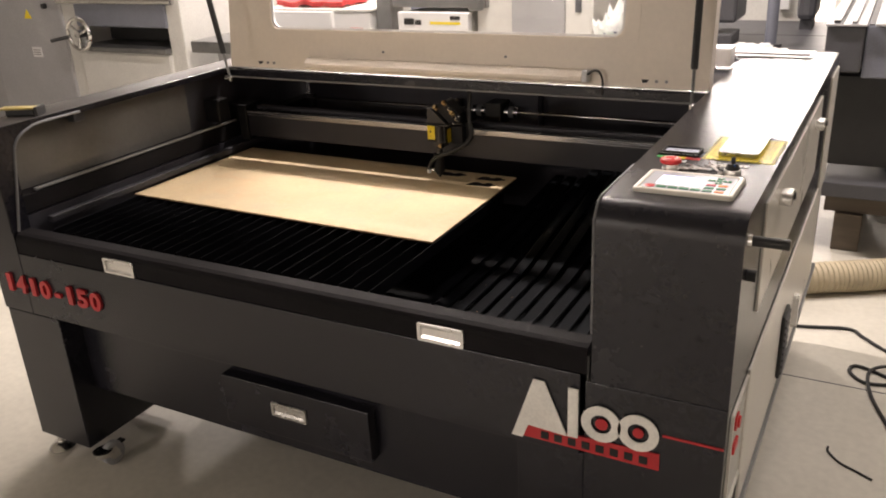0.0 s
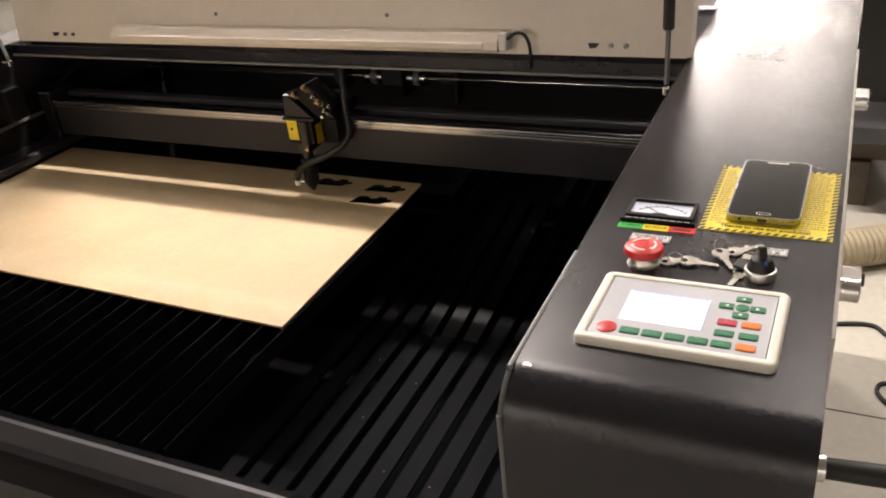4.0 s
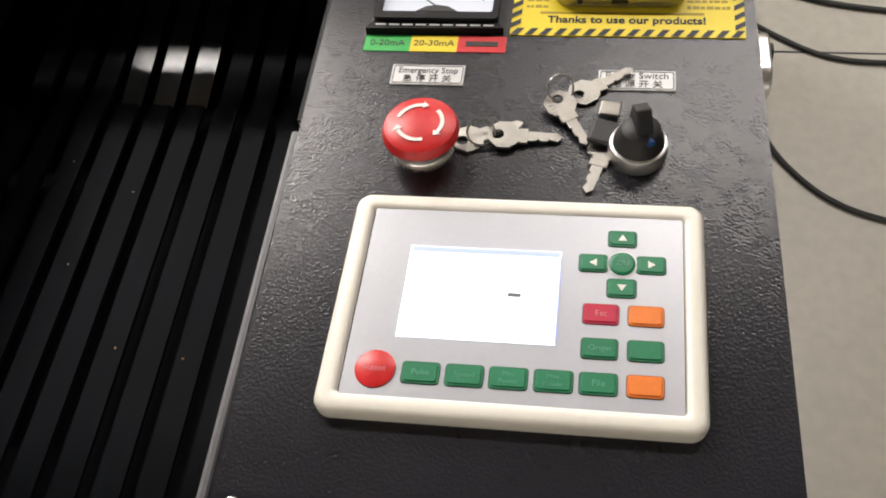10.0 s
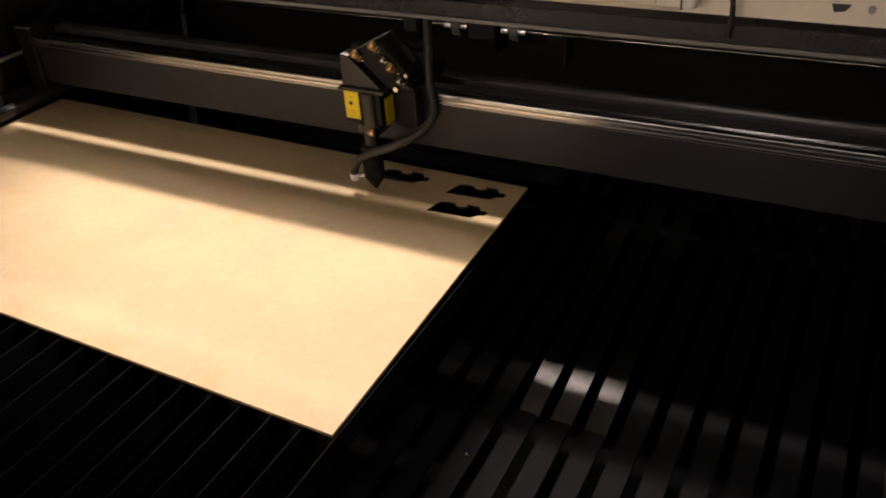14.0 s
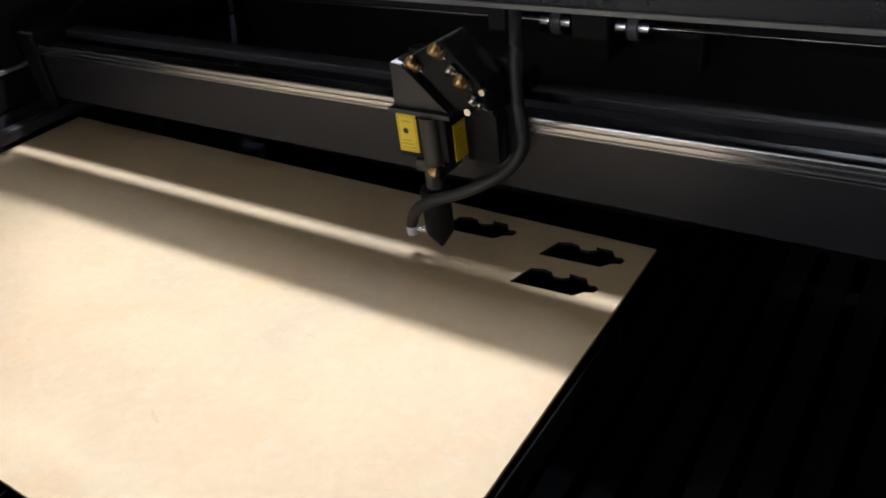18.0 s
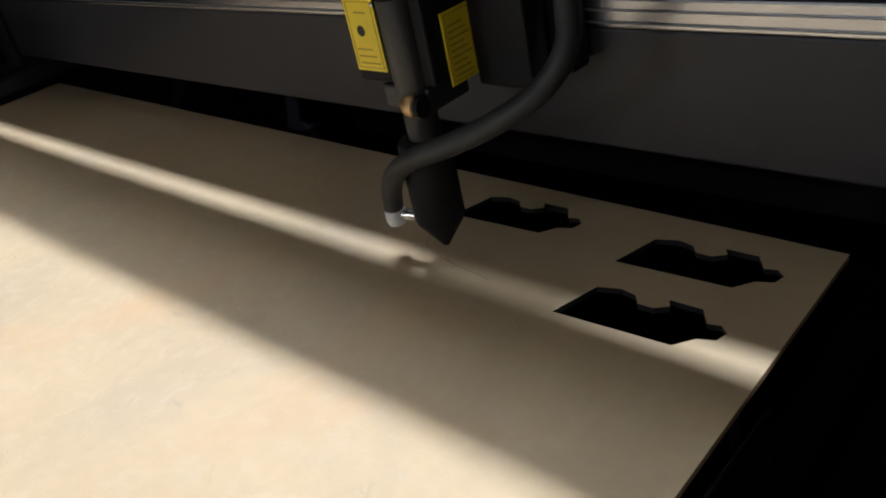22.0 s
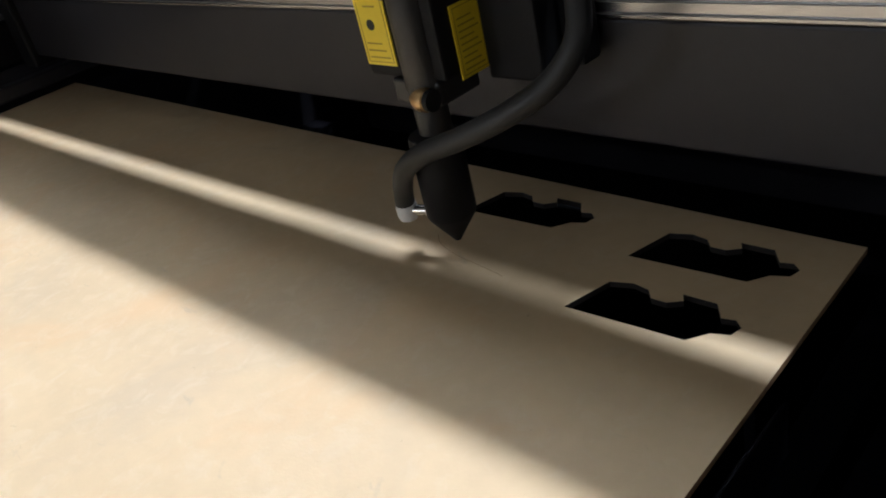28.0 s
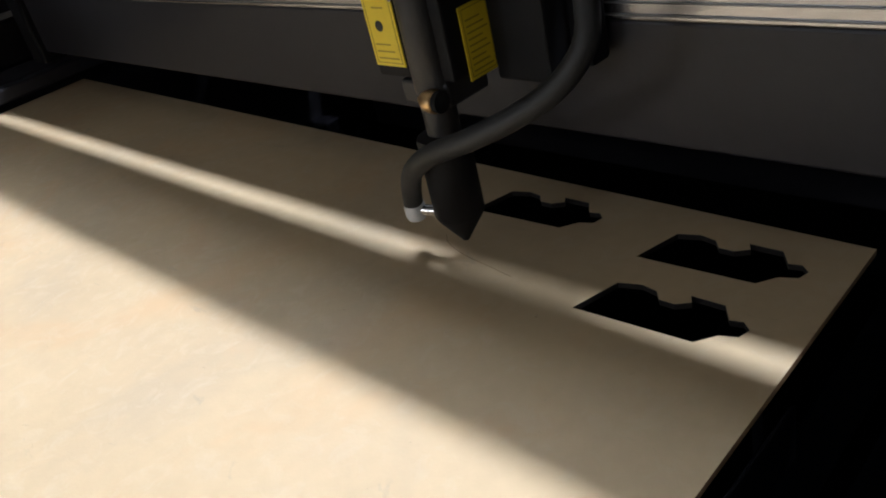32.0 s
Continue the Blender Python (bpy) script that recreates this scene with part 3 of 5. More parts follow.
levelling_foot(-0.30, 0.09)

# red raised model number and the maker's mark on the front
for i, ch in enumerate("1410-150"):
    words(ch, 0.074, pose(-1.8655 + 0.0522 * (i - 3.5), FY - 0.004, 0.5885, 90, 0, 0), REDLOGO, "model_number", MACH, 0.004, 0.0026, width={"1": 0.019, "-": 0.026}.get(ch, 0.043))
LOGO = part("maker_mark", prism([(-0.388, 0.5425), (-0.110, 0.549), (-0.109, 0.510), (-0.408, 0.5135)], "y", FY - 0.003, FY + 0.001), REDLOGO, MACH, "white and red maker's mark")
MY0, MY1 = FY - 0.006, FY - 0.0032
part("mark_shape", prism([(-0.424, 0.511), (-0.374, 0.659), (-0.350, 0.659), (-0.300, 0.540), (-0.386, 0.545), (-0.399, 0.511)], "y", MY0, MY1), PALEINK, LOGO)
part("mark_shape", B(-0.2985, -0.277, MY0, MY1, 0.541, 0.657), PALEINK, LOGO)
LOOP = [(math.cos(radians(a)), math.sin(radians(a))) for a in range(0, 360, 15)]
for cx in (-0.2285, -0.153):
    part("mark_shape", ring_plate([(cx + 0.0415 * c, 0.588 + 0.0415 * d) for c, d in LOOP], [(cx + 0.0215 * c, 0.588 + 0.0215 * d) for c, d in LOOP], "y", MY0, MY1), PALEINK, LOGO)
part("mark_dot", C((-0.2275, FY - 0.0032, 0.588), (-0.2275, FY - 0.0058, 0.588), 0.013), REDLOGO, LOGO)
part("mark_dot", C((-0.153, FY - 0.0032, 0.588), (-0.153, FY - 0.0058, 0.588), 0.011), REDLOGO, LOGO)
part("mark_line", B(-0.106, XR1 - 0.001, FY - 0.002, FY + 0.0, 0.5905, 0.5955), REDLOGO, LOGO)
for i in range(8):
    bx = -0.358 + 0.0298 * i
    part("mark_bar", B(bx, bx + 0.017, FY - 0.0045, FY - 0.0032, 0.5185, 0.536), INK, LOGO)

# slotted tray low in the bay, and thin support blades above it
mach("tray_front", B(XL1, XR0 - 0.006, FY + 0.077, 0.13, 0.528, 0.535, 0.001), TRAY_DULL)
for i in range(13):
    x = -0.2700 - 0.0507 * i
    strip = round_rect(x - 0.0165, x + 0.0165, 0.131, 0.749, 0.004, 2)
    mach("tray_slat", prism(strip, "z", 0.529, 0.5355), TRAY_DULL)
    # slope and gloss are set so that only three ramps show a glint
    rise = 0.641 if i in (7, 8) else (0.634 if i == 9 else 0.585)
    mach("tray_ramp", prism([(0.7495, 0.522), (1.54, rise), (1.54, rise + 0.0065), (0.7495, 0.5285)], "x", x - 0.0165, x + 0.0165), TRAY if i in (7, 8, 9) else TRAY_DULL, "glossy black slat rising to the back, set to glint" if i in (7, 8, 9) else "")
for i in range(26):
    x = -0.828 - 0.0445 * i
    mach("support_blade", B(x - 0.0011, x + 0.0011, 0.125, 0.90, 0.700, 0.7343, 0.0004, 1), SLAT)
for y, x1 in ((0.118, XR0 - 0.008), (0.907, -0.850)):
    mach("blade_bar", B(XL1 - 0.005, x1, y - 0.006, y + 0.006, 0.688, 0.723), SLAT)

# gantry: beam, guide rail, drive shaft with couplings
GAN = thing("gantry", (-1.05, 1.05, 0.785), "black gantry beam with a bright guide rail across the bay", "gantry")
part("beam", B(-1.95, -0.262, 1.008, 1.061, 0.800, 0.8777, 0.002), BEAMP, GAN)
rail = part("guide_rail", B(-1.94, -0.262, 1.006, 1.030, 0.878, 0.896, 0.0015), ALU, GAN, "bright aluminium guide rail")
part("groove", B(-1.94, -0.262, 1.0045, 1.0085, 0.8815, 0.8823), CAST, rail)
part("groove", B(-1.94, -0.262, 1.0045, 1.0085, 0.8887, 0.8895), CAST, rail)
part("belt", B(-1.94, -0.262, 1.031, 1.046, 0.878, 0.8895, 0.001), RUBBER, GAN, "black toothed belt")
part("rear_rail", B(-1.94, -0.262, 1.062, 1.094, 0.89, 0.903, 0.002), BLACK_IN, GAN)
for xx in (-1.935,):
    part("end_plate", B(xx - 0.02, xx + 0.02, 0.998, 1.10, 0.785, 0.918, 0.004), HEAD_BLACK, GAN)
DRV = thing("drive_shaft", (-1.1, 1.45, 0.82), "thin steel drive shaft with couplings and a black motor", "drive shaft")
part("shaft", C((-1.99, 1.452, 0.8475), (-0.262, 1.452, 0.8475), 0.004, n=12), STEEL, DRV, smooth=True)
for cx in (-1.163, -1.033):
    for k in (-1, 0, 1):
        part("coupling_ring", lathe([(0.006, -0.0095), (0.021, -0.0085), (0.0215, 0.0), (0.021, 0.0075), (0.006, 0.0095)], (cx + 0.0185 * k, 1.452, 0.8475), "x"), ALU if k else GREYPL, DRV, smooth=True)
part("motor", B(-1.130, -1.066, 1.42, 1.55, 0.800, 0.885, 0.004), RUBBER, DRV)
part("bearing_block", B(-1.285, -1.25, 1.425, 1.475, 0.81, 0.88, 0.004), RUBBER, DRV)
for dx in (-1.277, -1.258):
    part("bolt", C((dx, 1.44, 0.879), (dx, 1.44, 0.891), 0.005, n=8), STEEL, DRV)
part("mount", B(-1.33, -0.95, 1.50, 1.554, 0.76, 0.92), BLACK_IN, DRV)

# laser head on the gantry
HD = thing("laser_cutter_carriage", (-1.11, 0.98, 0.745), "black laser head with yellow warning stickers, brass screws and a nozzle", "laser head")

def hd(name, bm, material, label="", parent=None, smooth=False):
    raised = min(v.co.z for v in bm.verts) > 0.835
    bmesh.ops.translate(bm, verts=bm.verts, vec=(0.003, 0.0, 0.009 if raised else 0.002))
    return part(name, bm, material, parent or HD, label, smooth=smooth)


hd("carriage_plate", B(-1.122, -0.985, 0.985, 1.0035, 0.848, 0.962, 0.003), HEAD_BLACK)
hd("carriage_top", B(-1.112, -0.992, 0.990, 1.058, 0.906, 0.930, 0.003), HEAD_BLACK)
box0 = hd("front_block", B(-1.106, -1.040, 0.9255, 0.9845, 0.858, 0.9115, 0.002), HEAD_BLACK)
hd("side_block", B(-1.0398, -0.998, 0.962, 0.9848, 0.846, 0.905, 0.002), HEAD_BLACK)
hd("flange", B(-1.111, -1.030, 0.921, 0.9845, 0.9118, 0.9175, 0.001), HEAD_TUBE)
hd("rounded_column", lathe([(0.0120, 0.852), (0.0125, 0.854), (0.0125, 0.9115)], (-1.0605, 0.9285, 0), n=32), HEAD_TUBE, "dark grey rounded column", smooth=True)


def sticker(corner, u, w, h, dot, rows):
    """A yellow sticker with a printed border, rows of print and a round sign; u runs along its face, corner is its foot."""
    c, u = Vector(corner), Vector(u)
    out = Vector((u.y, -u.x, 0))

    def leaf(name, a0, a1, z0, z1, off, t, material, parent=None, label=""):
        bm = bmesh.new()
        vs = [bm.verts.new(c + u * a + Vector((0, 0, z)) + out * o) for o in (off, off + t) for a, z in ((a0, z0), (a1, z0), (a1, z1), (a0, z1))]
        for q in ((0, 1, 2, 3), (4, 5, 6, 7), (0, 1, 5, 4), (1, 2, 6, 5), (2, 3, 7, 6), (3, 0, 4, 7)):
            bm.faces.new([vs[i] for i in q])
        bmesh.ops.recalc_face_normals(bm, faces=bm.faces)
        return hd(name, bm, material, label, parent)
    st = leaf("warning_sticker", 0, w, 0, h, 0.0003, 0.0008, YELLOW, box0, "yellow printed warning sticker")
    m = 0.0018
    for q in ((m, w - m, m, m + 0.0005), (m, w - m, h - m - 0.0005, h - m), (m, m + 0.0005, m + 0.0005, h - m - 0.0005), (w - m - 0.0005, w - m, m + 0.0005, h - m - 0.0005)):
        leaf("printed_border", *q, 0.0011, 0.0002, PRINT, st)
    for k in range(rows):
        zz = 0.0045 + (h - 0.010) * k / rows
        if dot and zz > h * 0.33:
            break
        leaf("printed_line", 0.004, w - 0.004 - 0.0025 * (k % 3), zz, zz + 0.0009, 0.0011, 0.0002, PRINT, st)
    if dot:
        p = c + u * (w * 0.42) + Vector((0, 0, h * 0.56)) + out * 0.0011
        hd("printed_sign", C(p, p + out * 0.0002, 0.0034, n=16), INK, parent=st)
        leaf("printed_line", 0.008, w - 0.008, h * 0.80, h * 0.80 + 0.001, 0.0011, 0.0002, PRINT, st)


sticker((-1.1040, 0.9255, 0.8655), (1, 0, 0), 0.0262, 0.0450, True, 8)
sticker((-1.0400, 0.9385, 0.8540), (0, 1, 0), 0.0255, 0.0440, False, 9)
hd("screw", lathe([(0.0016, -0.002), (0.0012, -0.003), (0.0002, -0.0032)], (-1.0765, 0.9255, 0.9075), "y", 10), STEEL)
hd("tube_clamp", B(-1.086, -1.046, 0.924, 0.960, 0.842, 0.8575, 0.002), HEAD_TUBE, "dark grey tube clamp")
ts = hd("thumb_screw", lathe([(0.0062, 0.0), (0.0072, 0.0008), (0.0076, 0.0035), (0.0068, 0.0075), (0.0056, 0.0100), (0.0004, 0.0102)], (-1.0500, 0.9180, 0.8490), "x"), BRASS, "brass thumb screw", smooth=True)
mirror_x = Matrix.Translation((-1.0470, 0, 0)) @ Matrix.Diagonal((-1, 1, 1, 1)) @ Matrix.Translation((1.0470, 0, 0))
ts.data.transform(mirror_x)
ts.data.flip_normals()
hd("screw_end", C((-1.0497, 0.918, 0.849), (-1.0460, 0.918, 0.849), 0.0066, n=18), HEAD_BLACK, parent=ts, smooth=True)
hd("screw_tip", C((-1.0600, 0.918, 0.849), (-1.0645, 0.918, 0.849), 0.0030, 0.0022, n=12), BRASS, parent=ts, smooth=True)
hd("lens_tube", lathe([(0.0110, 0.822), (0.0110, 0.8500)], (-1.071, 0.937, 0), n=28), HEAD_TUBE, "dark grey lens tube", smooth=True)
hd("nozzle", lathe([(0.0115, 0.826), (0.0165, 0.824), (0.0172, 0.821), (0.0172, 0.768), (0.0160, 0.7650), (0.0040, 0.7475), (0.0024, 0.7450), (0.0012, 0.7450)], (-1.0725, 0.9355, 0), n=32), HEAD_BLACK, "black conical nozzle", smooth=True)
fit0 = hd("air_fitting", lathe([(0.0030, 0.7590), (0.0062, 0.7600), (0.0074, 0.7630), (0.0076, 0.7695), (0.0068, 0.7730), (0.0052, 0.7745)], (-1.1055, 0.925, 0), n=24), LABEL, "white push-in air fitting", smooth=True)
hd("elbow", C((-1.1000, 0.9265, 0.7670), (-1.0880, 0.930, 0.7670), 0.0038, n=14), STEEL, parent=fit0, smooth=True)
hd("air_hose", tube([(-1.106, 0.925, 0.772), (-1.097, 0.920, 0.790), (-1.081, 0.913, 0.808), (-1.055, 0.909, 0.825), (-1.023, 0.913, 0.838), (-0.995, 0.922, 0.851), (-0.972, 0.934, 0.866), (-0.959, 0.945, 0.886), (-0.962, 0.955, 0.905), (-0.972, 0.966, 0.930), (-0.976, 0.974, 0.965), (-0.980, 0.985, 1.000), (-0.992, 1.01, 1.022), (-1.012, 1.04, 1.012)], 0.0070, 14, 8), RUBBER, "black air hose", smooth=True)
hd("mirror_wedge", prism([(-1.106, 0.9178), (-1.036, 0.9178), (-1.090, 0.966), (-1.104, 0.968)], "y", 0.927, 0.958, 0.0012), HEAD_TUBE, "dark grey triangular bracket")
hd("mirror_mount", prism([(-1.086, 0.972), (-1.028, 0.9185), (-0.990, 0.925), (-0.996, 0.952), (-1.042, 0.9925), (-1.0435, 0.9930)], "y", 0.934, 0.984, 0.002), HEAD_BLACK, "black mirror mount")
hd("mount_lug", B(-1.020, -0.985, 0.936, 0.980, 0.9178, 0.9240, 0.001), HEAD_BLACK)


def adjuster(x, y, z, material=BRASS, size=1.0):
    d = Vector((-0.45, -0.55, 0.7)).normalized()
    p = Vector((x + 0.003, y, z + 0.009))
    a = part("adjusting_screw", C(p - d * 0.016, p + d * 0.002, 0.0030 * size, n=10), STEEL, HD, "brass adjusting screw", smooth=True)
    part("screw_head", lathe([(0.0052 * size, 0.0), (0.0066 * size, 0.001), (0.0068 * size, 0.007), (0.0055 * size, 0.009), (0.0004, 0.0092)], (0, 0, 0), n=14), material, a)
    a.children[0].data.transform(Matrix.Translation(p) @ d.to_track_quat("Z", "Y").to_matrix().to_4x4())
    part("lock_nut", C(p - d * 0.007, p - d * 0.003, 0.0066 * size, n=6), material, a)


adjuster(-1.074, 0.930, 0.967)
adjuster(-1.042, 0.930, 0.984)
adjuster(-1.024, 0.930, 0.964, STEEL, 0.8)
adjuster(-1.013, 0.928, 0.954)
adjuster(-1.000, 0.930, 0.934, STEEL, 0.8)
hd("bolt", C((-1.012, 0.9355, 0.9215), (-1.012, 0.929, 0.9215), 0.0042, n=8), STEEL)
hd("bolt", C((-0.993, 0.9355, 0.945), (-0.993, 0.930, 0.945), 0.0036, n=8), STEEL)

# open lid with its window, strip lamp and gas struts
LID = thing("machine_lid", (-1.1, 1.0, 1.056), "open cream-painted steel lid with a large clear window", "lid")
LX0, LX1 = -1.955, -0.248
LTILT = Matrix.Translation((0, 1.0, 1.060)) @ Matrix.Rotation(radians(-8.0), 4, "X")


def lid_part(name, bm, material, label="", parent=None, smooth=False):
    """Lid parts are given as x, depth behind the inner face and height above the hinge."""
    bmesh.ops.transform(bm, matrix=LTILT, verts=bm.verts)
    return part(name, bm, material, parent or LID, label, smooth=smooth)


W0, W1, WZ0, WZ1 = -1.765, -0.497, 0.138, 0.89
lid_part("frame_plate", ring_plate(round_rect(LX0, LX1, 0.0, 1.02, 0.010), round_rect(W0, W1, WZ0, WZ1, 0.035), "y", 0.0, 0.0125), CREAM)
lid_part("window_rim", ring_plate(round_rect(W0 - 0.045, W1 + 0.045, WZ0 - 0.03, WZ1 + 0.045, 0.03), round_rect(W0 - 0.002, W1 + 0.002, WZ0 - 0.002, WZ1 + 0.002, 0.034), "y", -0.0025, -0.0003), CREAM)
lid_part("window_seal", ring_plate(round_rect(W0 + 0.001, W1 - 0.001, WZ0 + 0.001, WZ1 - 0.001, 0.034), round_rect(W0 + 0.007, W1 - 0.007, WZ0 + 0.007, WZ1 - 0.007, 0.03), "y", 0.004, 0.013), LABEL, "white window seal")
lid_part("window_pane", B(W0 - 0.015, W1 + 0.015, 0.0135, 0.0175, WZ0 - 0.015, WZ1 + 0.015), GLASS, "clear acrylic window").visible_shadow = False
lid_part("hinge_flange", prism([(LX0, 0.046), (LX1, 0.046), (LX1, 0.013), (LX0, 0.013)], "z", 0.0, 0.012), CREAM)
for x0, x1 in ((LX0, LX0 + 0.02), (LX1 - 0.02, LX1)):
    lid_part("side_return", B(x0, x1, 0.013, 0.055, 0.012, 1.02, 0.001), CREAM)
lamp0 = lid_part("strip_lamp", prism([(-0.001, 0.007), (-0.030, 0.006), (-0.037, 0.012), (-0.035, 0.026), (-0.020, 0.042), (-0.001, 0.047)], "x", -1.60, -0.605, 0.001), CREAM, "unlit white strip lamp")
lid_part("diffuser", B(-1.57, -0.635, -0.0390, -0.0350, 0.013, 0.025, 0.0015), CREAM, parent=lamp0)
lid_part("end_cap", B(-0.6045, -0.587, -0.034, -0.001, 0.009, 0.045, 0.004), LABEL, parent=lamp0)
lid_part("cable", tube([(-0.587, -0.030, 0.032), (-0.570, -0.030, 0.044), (-0.553, -0.026, 0.040), (-0.545, -0.018, 0.015), (-0.547, -0.008, -0.025)], 0.0035, 8, 6), RUBBER, "black lamp cable", parent=lamp0, smooth=True)
for sx in (-1.83, -0.440):
    sl = lid_part("hinge_slot", prism([(sx + 0.004, 0.024), (sx + 0.026, 0.024), (sx + 0.020, 0.016), (sx + 0.008, 0.014)], "y", -0.0022, -0.0003), RUBBER, "dark hinge slot with bolts")
    for k in range(2):
        lid_part("bolt", C((sx + 0.048 + 0.028 * k, -0.001, 0.020), (sx + 0.048 + 0.028 * k, -0.006, 0.020), 0.0045, n=6), CAST, parent=sl)
lid_part("screw", C((-1.30, -0.0005, 0.072), (-1.30, -0.003, 0.072), 0.004, n=10), GREYPL)
lid_part("screw", C((-0.86, -0.0005, 0.072), (-0.86, -0.003, 0.072), 0.004, n=10), GREYPL)


def gas_strut(foot, top):
    foot, top = Vector(foot), Vector(top)
    d = (top - foot)
    g = thing("gas_strut", foot, "black gas strut with a steel rod holding the lid open", "gas strut", "lid struts")
    part("rod", C(foot + d * 0.02, foot + d * 0.32, 0.0042, n=12), CAST, g, smooth=True)
    part("cylinder", C(foot + d * 0.19, foot + d * 0.97, 0.0098, n=18), RUBBER, g, smooth=True)
    part("collar", C(foot + d * 0.185, foot + d * 0.20, 0.0078, 0.0098, n=18), RUBBER, g, smooth=True)
    s = -1 if foot.x < -1 else 1
    part("ball_joint", lathe([(0.004, -0.008), (0.007, -0.005), (0.007, 0.005), (0.004, 0.008)], foot), STEEL, g, smooth=True)
    part("foot_bolt", C(foot + Vector((-s * 0.005, 0, 0)), foot + Vector((s * 0.024, 0, 0)), 0.0042, n=10), STEEL, g)
    part("top_joint", C(top - d * 0.03, top, 0.006, n=12), STEEL, g)


gas_strut((-0.2655, 0.8725, 1.042), (-0.300, 1.075, 1.55))
gas_strut((-1.852, 0.8725, 1.042), (-1.968, 0.911, 1.51))


# ---- the board on the slats ----
from mathutils import geometry

SH = thing("fibre_board", (-1.39, 0.75, 0.735), "pale brown wood-fibre board with three small cut-outs on the slats", "board")
ZB0, ZB1 = 0.735, 0.739
outer = [(-0.8305, 0.4392), (-0.8400, 1.0352), (-1.9555, 1.0530), (-1.9600, 0.4600)]
SHAPE = [(0, 0), (0.009, 0.030), (0.022, 0.034), (0.032, 0.032), (0.037, 0.026), (0.046, 0.026), (0.053, 0.031), (0.050, 0.036), (0.069, 0.036),
         (0.076, 0.026), (0.083, 0.0275), (0.088, 0.023), (0.086, 0.016), (0.077, 0.013), (0.069, 0.003)]
holes = [[(hx + u * k, hy + v * k) for u, v in SHAPE] for hx, hy, k in ((-0.9645, 0.9115, 1.10), (-0.9600, 0.9735, 1.10), (-1.1030, 0.9795, 1.10))]


def board_mesh(loops, z0, z1):
    """A plate of any outline with holes: faces above and below."""
    bm = bmesh.new()
    flat = [p for loop in loops for p in loop]
    tri = geometry.tessellate_polygon([[Vector((u, v, 0)) for u, v in loop] for loop in loops])
    hi = [bm.verts.new((u, v, z1)) for u, v in flat]
    lo = [bm.verts.new((u, v, z0)) for u, v in flat]
    for a, b, c in tri:
        bm.faces.new((hi[a], hi[b], hi[c]))
        bm.faces.new((lo[c], lo[b], lo[a]))
    bmesh.ops.recalc_face_normals(bm, faces=bm.faces)
    return bm


def board_edge(loop, z0, z1):
    bm = bmesh.new()
    hi = [bm.verts.new((u, v, z1)) for u, v in loop]
    lo = [bm.verts.new((u, v, z0)) for u, v in loop]
    for i in range(len(loop)):
        j = (i + 1) % len(loop)
        bm.faces.new((lo[i], lo[j], hi[j], hi[i]))
    return bm


part("board", board_mesh([outer] + holes, ZB0, ZB1), MDF, SH)
part("board_edge", board_edge(outer, ZB0, ZB1), MDF_EDGE, SH, "darker sawn board edge")
for h in holes:
    part("cut_edge", board_edge(h, ZB0, ZB1), CHAR, SH, "charred cut edge")
kerf = [(-1.098, 0.943), (-1.090, 0.936), (-1.078, 0.931), (-1.062, 0.927), (-1.046, 0.925), (-1.032, 0.923), (-1.020, 0.921)]
part("kerf", tube([(x, y, ZB1 - 0.0001) for x, y in kerf], 0.00022, 6, 5), MDF_EDGE, SH, "fresh dark cutting line")

# ---- things on the right console ----
PAN = thing("control_panel", (-0.116, 0.1745, TOP), "ivory-framed laser controller panel with a lit screen and coloured keys", "control panel")


def frame_loft(x0, x1, y0, y1, z, steps):
    """A rounded frame: outlines set in and raised step by step."""
    bm = bmesh.new()
    rings = [[bm.verts.new((u, v, z + h)) for u, v in round_rect(x0 + d, x1 - d, y0 + d, y1 - d, max(0.0085 - 0.6 * d, 0.0015), 8)] for d, h in steps]
    for a, b in zip(rings, rings[1:]):
        for i in range(len(a)):
            j = (i + 1) % len(a)
            bm.faces.new((a[i], a[j], b[j], b[i]))
    bmesh.ops.recalc_face_normals(bm, faces=bm.faces)
    return bm


part("bezel", frame_loft(-0.2072, -0.0250, 0.1102, 0.2388, TOP, ((0, 0), (0, 0.0050), (0.0006, 0.0068), (0.0018, 0.0082), (0.0036, 0.0089), (0.0072, 0.0090), (0.0090, 0.0086), (0.0100, 0.0076), (0.0106, 0.0052))), IVORY, PAN, smooth=True)
part("face_plate", B(-0.1955, -0.0360, 0.1195, 0.2303, TOP + 0.001, TOP + 0.0076), FACE, PAN, "silver-grey membrane face")
PZ = TOP + 0.0076
scr = part("screen", B(-0.1730, -0.0960, 0.1520, 0.2055, PZ, PZ + 0.0006), SCREEN, PAN, "bright white lit display")
part("screen_bar", B(-0.1725, -0.0965, 0.2020, 0.2050, PZ + 0.0006, PZ + 0.0009), SCREEN_EDGE, scr)
part("screen_edge", B(-0.0966, -0.0959, 0.1522, 0.2019, PZ + 0.0006, PZ + 0.0009), SCREEN_EDGE, scr)
part("screen_figure", B(-0.1210, -0.1145, 0.1775, 0.1797, PZ + 0.0006, PZ + 0.0008), GREYPL, scr)


